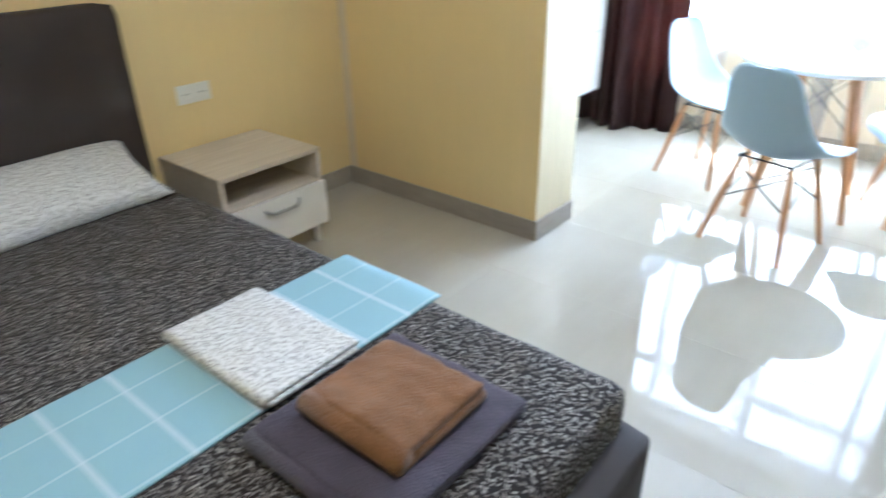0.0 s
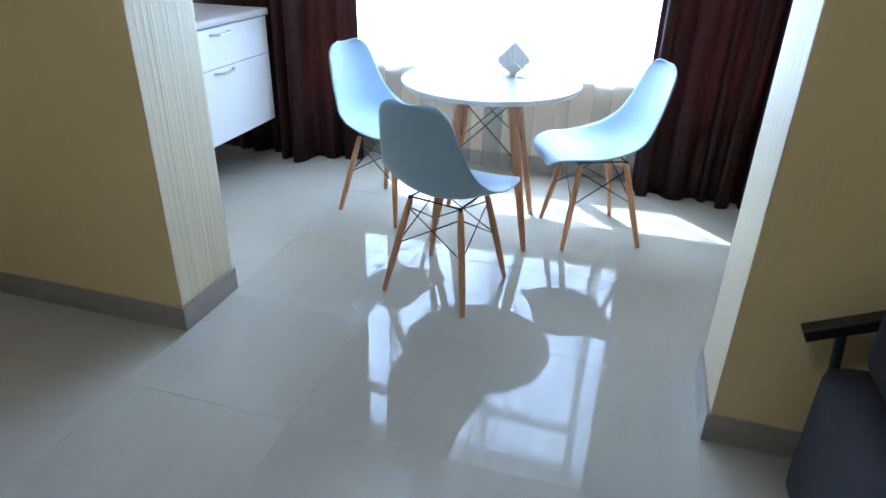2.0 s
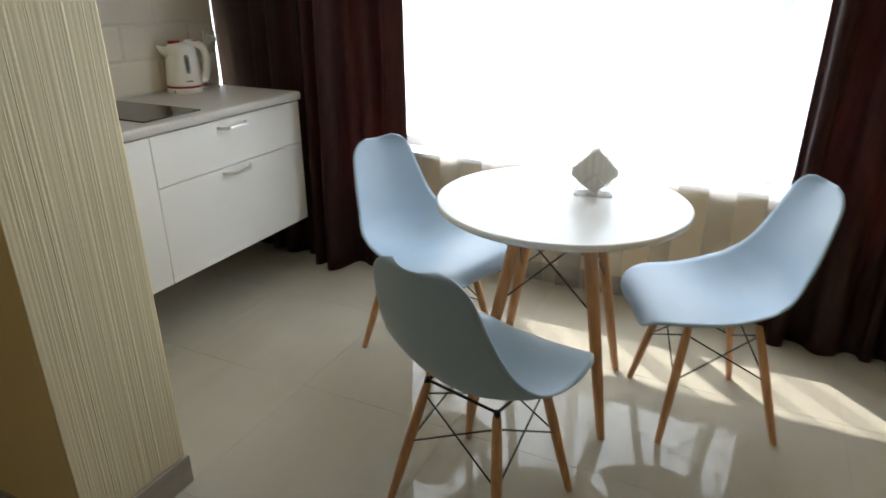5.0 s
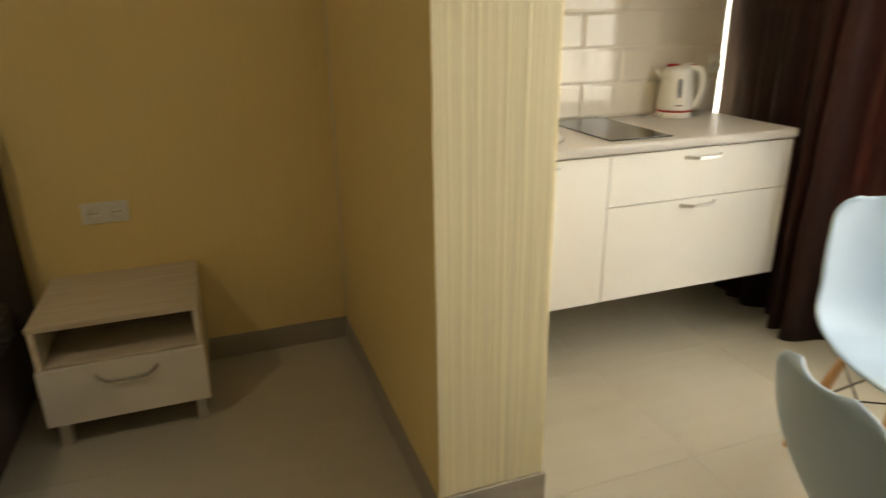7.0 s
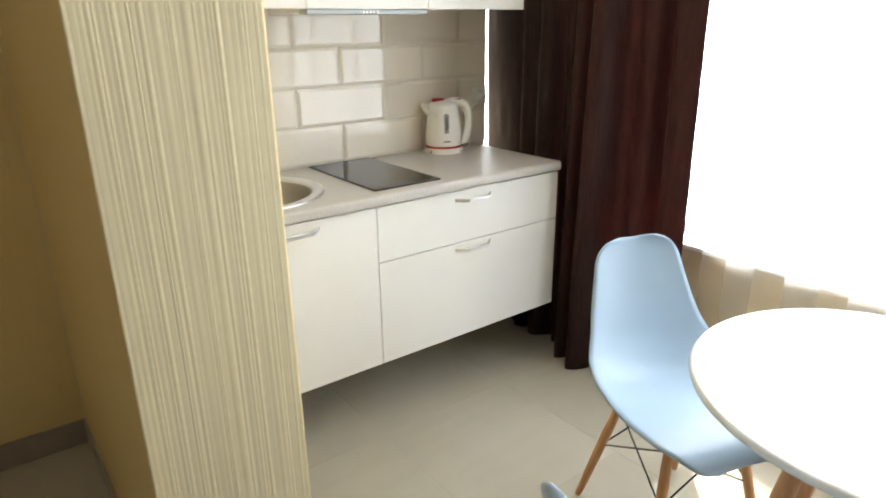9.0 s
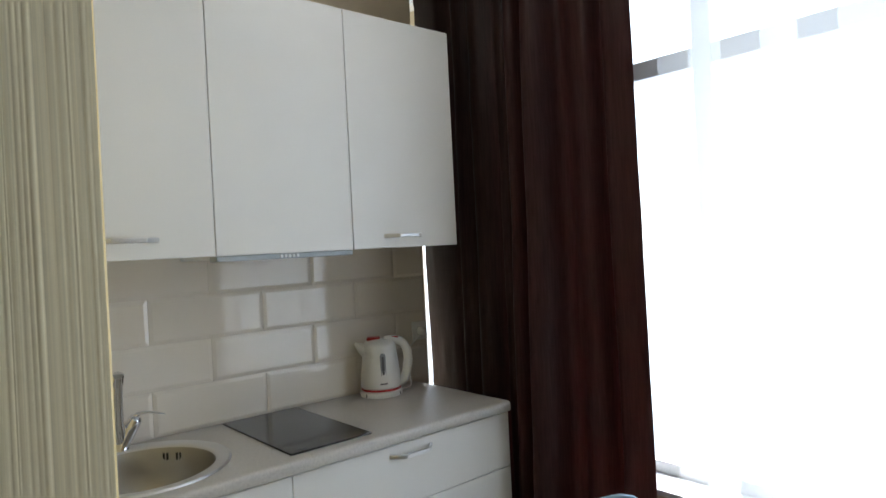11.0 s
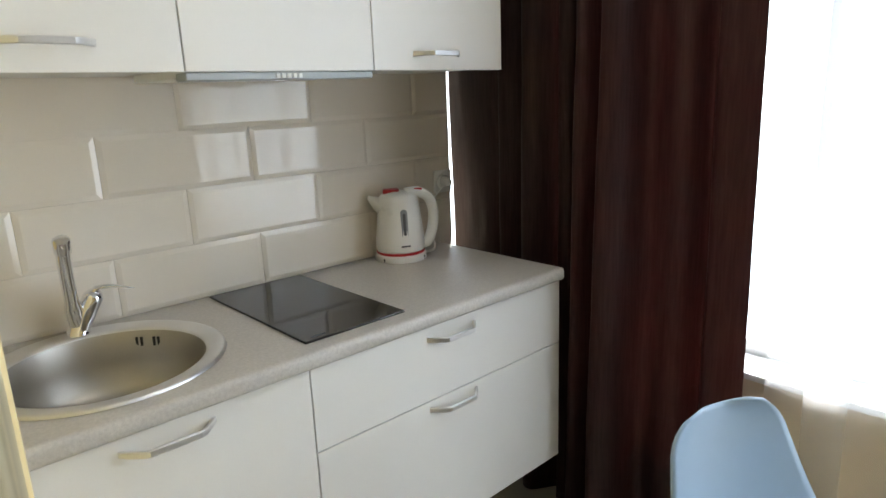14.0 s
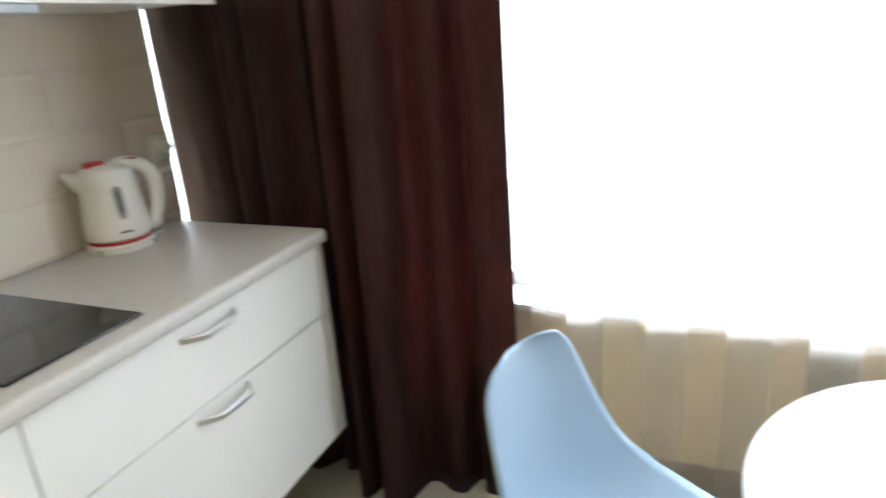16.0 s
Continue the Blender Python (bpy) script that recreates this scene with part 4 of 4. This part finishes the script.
for lx, ly, shine in ((-1.45, 3.765, M_LAMP_SMALL), (-0.55, 0.55, M_LAMP)):
    lamp = thing("ceiling_lamp", pose(lx, ly, CEIL), "round white flush ceiling lamp, lit", "ceiling lamp", "ceiling lamps")
    part("rim", lathe(bmesh.new(), [(0.135, 0.0), (0.137, -0.012), (0.130, -0.022), (0.122, -0.020)], 48), M_PVC, lamp)
    part("diffuser", lathe(bmesh.new(), [(0.122, -0.018), (0.118, -0.027), (0.08, -0.031), (0.02, -0.032)], 48), shine, lamp, "glowing white diffuser", 180)


# ---- bed ----
def soft_box(x0, x1, y0, y1, z0, z1, r, wob, seed, cuts=22, fine=0.0):
    """A cushion-like block: rounded edges and slightly uneven faces."""
    bm = bmesh.new()
    box(bm, x0, x1, y0, y1, z0, z1)
    bmesh.ops.subdivide_edges(bm, edges=bm.edges[:], cuts=cuts, use_grid_fill=True)
    c = Vector(((x0 + x1) / 2, (y0 + y1) / 2, (z0 + z1) / 2))
    h = Vector(((x1 - x0) / 2, (y1 - y0) / 2, (z1 - z0) / 2))
    for v in bm.verts:
        p = v.co - c
        q = Vector([max(-(h[i] - r), min(h[i] - r, p[i])) for i in range(3)])
        dlt = p - q
        if dlt.length > 1e-6:
            # faces stay flat, edges turn round
            p = q + dlt.normalized() * min(r, max(abs(k) for k in dlt) if sum(abs(k) > 1e-6 for k in dlt) == 1 else r)
        v.co = c + p
        k = wob * noise.noise((v.co.x * 6 + seed, v.co.y * 6, v.co.z * 6)) + fine * noise.noise((v.co.x * 30 + seed, v.co.y * 30, v.co.z * 30))
        v.co += Vector((k * 0.4, k * 0.4, k))
    return bm


bed = thing("double_bed", pose(0, 0, 0), "upholstered dark brown double bed with tall headboard", "bed")
part("bed_frame", soft_box(-2.39, -0.198, -0.42, 1.262, 0.05, 0.335, 0.045, 0.003, 1.0, 26), M_UPHOL, bed, "", 180)
part("headboard", soft_box(-2.498, -2.397, -0.45, 1.284, 0.0, 1.098, 0.035, 0.004, 3.0, 24), M_UPHOL, bed, "tall dark brown upholstered headboard", 180)
for x in (-2.25, -0.32):
    for y in (-0.28, 1.12):
        part("foot", tube(bmesh.new(), [(x, y, 0), (x, y, 0.06)], 0.025, 16), M_BLACK, bed)
spread = part("bedspread", soft_box(-2.388, -0.268, -0.36, 1.240, 0.26, 0.448, 0.040, 0.006, 7.0, 44), M_SPREAD, None, "", 180)
unroll(spread.data, 0.448)
tagged(spread, "dark bedspread with pale leaf print over the mattress", "bedspread")


def pillow_mesh(lx, ly, h):
    bm = bmesh.new()
    n = 26
    for side in (1, -1):
        rows = []
        for i in range(n + 1):
            row = []
            for j in range(n + 1):
                u, v = -1 + 2 * i / n, -1 + 2 * j / n
                k = max(0.0, (1 - u ** 4) * (1 - v ** 4)) ** 0.55
                pin = 1 - 0.07 * (1 - abs(v) ** 2) * abs(u) ** 3
                pin2 = 1 - 0.07 * (1 - abs(u) ** 2) * abs(v) ** 3
                z = side * h * k + 0.006 * noise.noise((u * 3, v * 3, side * 2.0)) * k
                row.append((lx * u * pin, ly * v * pin2, z))
            rows.append(row)
        sheet(bm, rows)
    bmesh.ops.remove_doubles(bm, verts=bm.verts, dist=0.0008)
    return bm


pillow = part("pillow", pillow_mesh(0.185, 0.352, 0.066), M_LINEN, None, "", 180)
unroll(pillow.data, 0.0)
pillow.matrix_world = pose(-2.232, 0.828, 0.530, 0, 22, 1)
tagged(pillow, "plump pillow in pale leaf-printed linen against the headboard", "pillow")

runner = part("bed_runner", soft_box(-1.206, -0.828, -0.385, 1.248, 0.448, 0.458, 0.0045, 0.003, 11.0, 40), M_RUNNER, None, "", 180)
tagged(runner, "light blue checked cloth laid across the bed", "bed runner")


def folded(name, x0, x1, y0, y1, z0, layers, thick, material, seed, label, category, fold_side, wob=0.0035, fine=0.0008):
    """Folded cloth: stacked soft layers joined round one fold."""
    ob = thing(name, pose(0, 0, 0), label, category)
    for k in range(layers):
        rnd = random.Random(seed + k)
        e = [rnd.uniform(-0.006, 0.006) for _ in range(4)]
        part("layer", soft_box(x0 + e[0], x1 + e[1], y0 + e[2], y1 + e[3], z0 + k * thick, z0 + (k + 1) * thick + 0.0015, thick * 0.48, wob, seed + k * 3, 34, fine), material, ob, "", 180)
        unroll(ob.children[-1].data, z0 + layers * thick)
    f = tube(bmesh.new(), [(x0 + 0.006, (y0 if fold_side < 0 else y1), z0 + layers * thick / 2 + 0.0005), (x1 - 0.006, (y0 if fold_side < 0 else y1), z0 + layers * thick / 2 + 0.0005)], layers * thick / 2, 18)
    unroll(part("fold", f, material, ob, "", 180).data, z0)
    return ob


folded("folded_sheet", -1.226, -0.817, 0.672, 0.932, 0.459, 2, 0.013, M_LINEN, 21, "folded pale leaf-printed bed linen on the runner", "bed linen", -1)
folded("bath_towel", -0.774, -0.395, 0.590, 1.008, 0.449, 3, 0.0138, M_PURPLE, 31, "folded plum-grey bath towel on the bed", "towel", -1, 0.010, 0.003)
folded("hand_towel", -0.727, -0.452, 0.700, 0.942, 0.491, 2, 0.026, M_BROWN, 41, "folded brown hand towel on a larger towel", "towel", -1, 0.013, 0.0035)

# bedside table
NY0, NY1 = 1.354, 1.864
night = thing("bedside_table", pose(0, 0, 0), "pale oak bedside table with open shelf and drawer", "bedside table")
NXB, NXF = BACK + 0.012, -2.043
part("top", boxed(NXB, NXF, NY0 - 0.002, NY1 + 0.002, 0.440, 0.459, 0.0015), M_NIGHT, night)
part("side", boxed(NXB, NXF - 0.004, NY0, NY0 + 0.018, 0.108, 0.4395), M_NIGHT, night)
part("side", boxed(NXB, NXF - 0.004, NY1 - 0.018, NY1, 0.108, 0.4395), M_NIGHT, night)
part("shelf", boxed(NXB, NXF - 0.012, NY0 + 0.0185, NY1 - 0.0185, 0.296, 0.312), M_NIGHT, night)
part("back", boxed(NXB, NXB + 0.006, NY0 + 0.0185, NY1 - 0.0185, 0.313, 0.4395), M_NIGHT, night)
part("bottom", boxed(NXB, NXF - 0.012, NY0 + 0.0185, NY1 - 0.0185, 0.108, 0.124), M_NIGHT, night)
fr = part("drawer_front", boxed(NXF - 0.003, NXF + 0.016, NY0 - 0.001, NY1 + 0.001, 0.102, 0.306, 0.0015), M_NIGHTFRONT, night, "cream drawer front")
bow_handle(fr, 1.525, 1.712, NXF + 0.016, 0.268, 0.026, -0.016, M_STEEL)
for x in (NXB + 0.05, NXF - 0.04):
    for y in (NY0 + 0.035, NY1 - 0.035):
        part("leg", boxed(x - 0.017, x + 0.017, y - 0.017, y + 0.017, 0.0, 0.1078, 0.002), M_SATIN, night, "square metal leg")

# sofa by the pier
sofa = thing("sofa_bed", pose(0, 0, 0), "charcoal fabric sofa bed with black metal arms", "sofa")
part("seat_cushion", soft_box(0.735, 1.60, 0.55, 2.318, 0.045, 0.452, 0.055, 0.008, 51.0, 24), M_SOFA, sofa, "", 180)
part("back_cushion", soft_box(1.42, 1.66, 0.55, 2.37, 0.40, 0.86, 0.06, 0.008, 61.0, 20), M_SOFA, sofa, "", 180)
part("cushion", soft_box(0.805, 1.42, 1.72, 2.318, 0.435, 0.67, 0.085, 0.010, 71.0, 18), M_SOFA, sofa, "", 180)
for y in (2.345, 0.52):
    arm = boxed(0.0, 0.62, -0.022, 0.022, -0.016, 0.016, 0.004, m=Matrix.Translation((0.692, y, 0.486)) @ Matrix.Rotation(radians(-24), 4, "Y"))
    part("armrest", arm, M_BLACKMETAL, sofa, "black metal armrest")
    post = tube(bmesh.new(), [(0.79, y, 0.0), (0.79, y, 0.10), (0.785, y, 0.40), (0.772, y, 0.525)], 0.013, 12)
    part("post", post, M_BLACKMETAL, sofa, "black metal post", 60)
for y in (2.335, 0.52):
    part("leg", tube(bmesh.new(), [(1.55, y, 0.0), (1.55, y, 0.15)], 0.013, 12), M_BLACKMETAL, sofa, "", 60)

# ---- floor ----
floor = structure("floor", boxed(BACK - 0.95, EAST + 0.25, SOUTH - 0.25, NORTH + 0.25, -0.15, -0.0014), M_GROUT, "polished greige porcelain tile floor", "floor")
PITCH, FX, FY = 0.600, -0.055, 2.732
cells = {}
FW, FE, FS, FN = BACK - 0.68, EAST, SOUTH, NORTH
for i in range(-6, 5):
    for j in range(-9, 5):
        x0, y0 = FX + i * PITCH, FY + j * PITCH
        a0, a1 = max(x0 + 0.0005, FW), min(x0 + PITCH - 0.0005, FE)
        b0, b1 = max(y0 + 0.0005, FS), min(y0 + PITCH - 0.0005, FN)
        if a1 - a0 < 0.02 or b1 - b0 < 0.02:
            continue
        w, h = round(a1 - a0, 3), round(b1 - b0, 3)
        if (w, h) not in cells:
            cells[(w, h)] = mesh_of("tile", boxed(0, w, 0, h, -0.0012, 0.0), M_FLOOR, 0)
        t = new("tile", cells[(w, h)])
        t.parent = floor
        t.location = (a0, b0, 0)
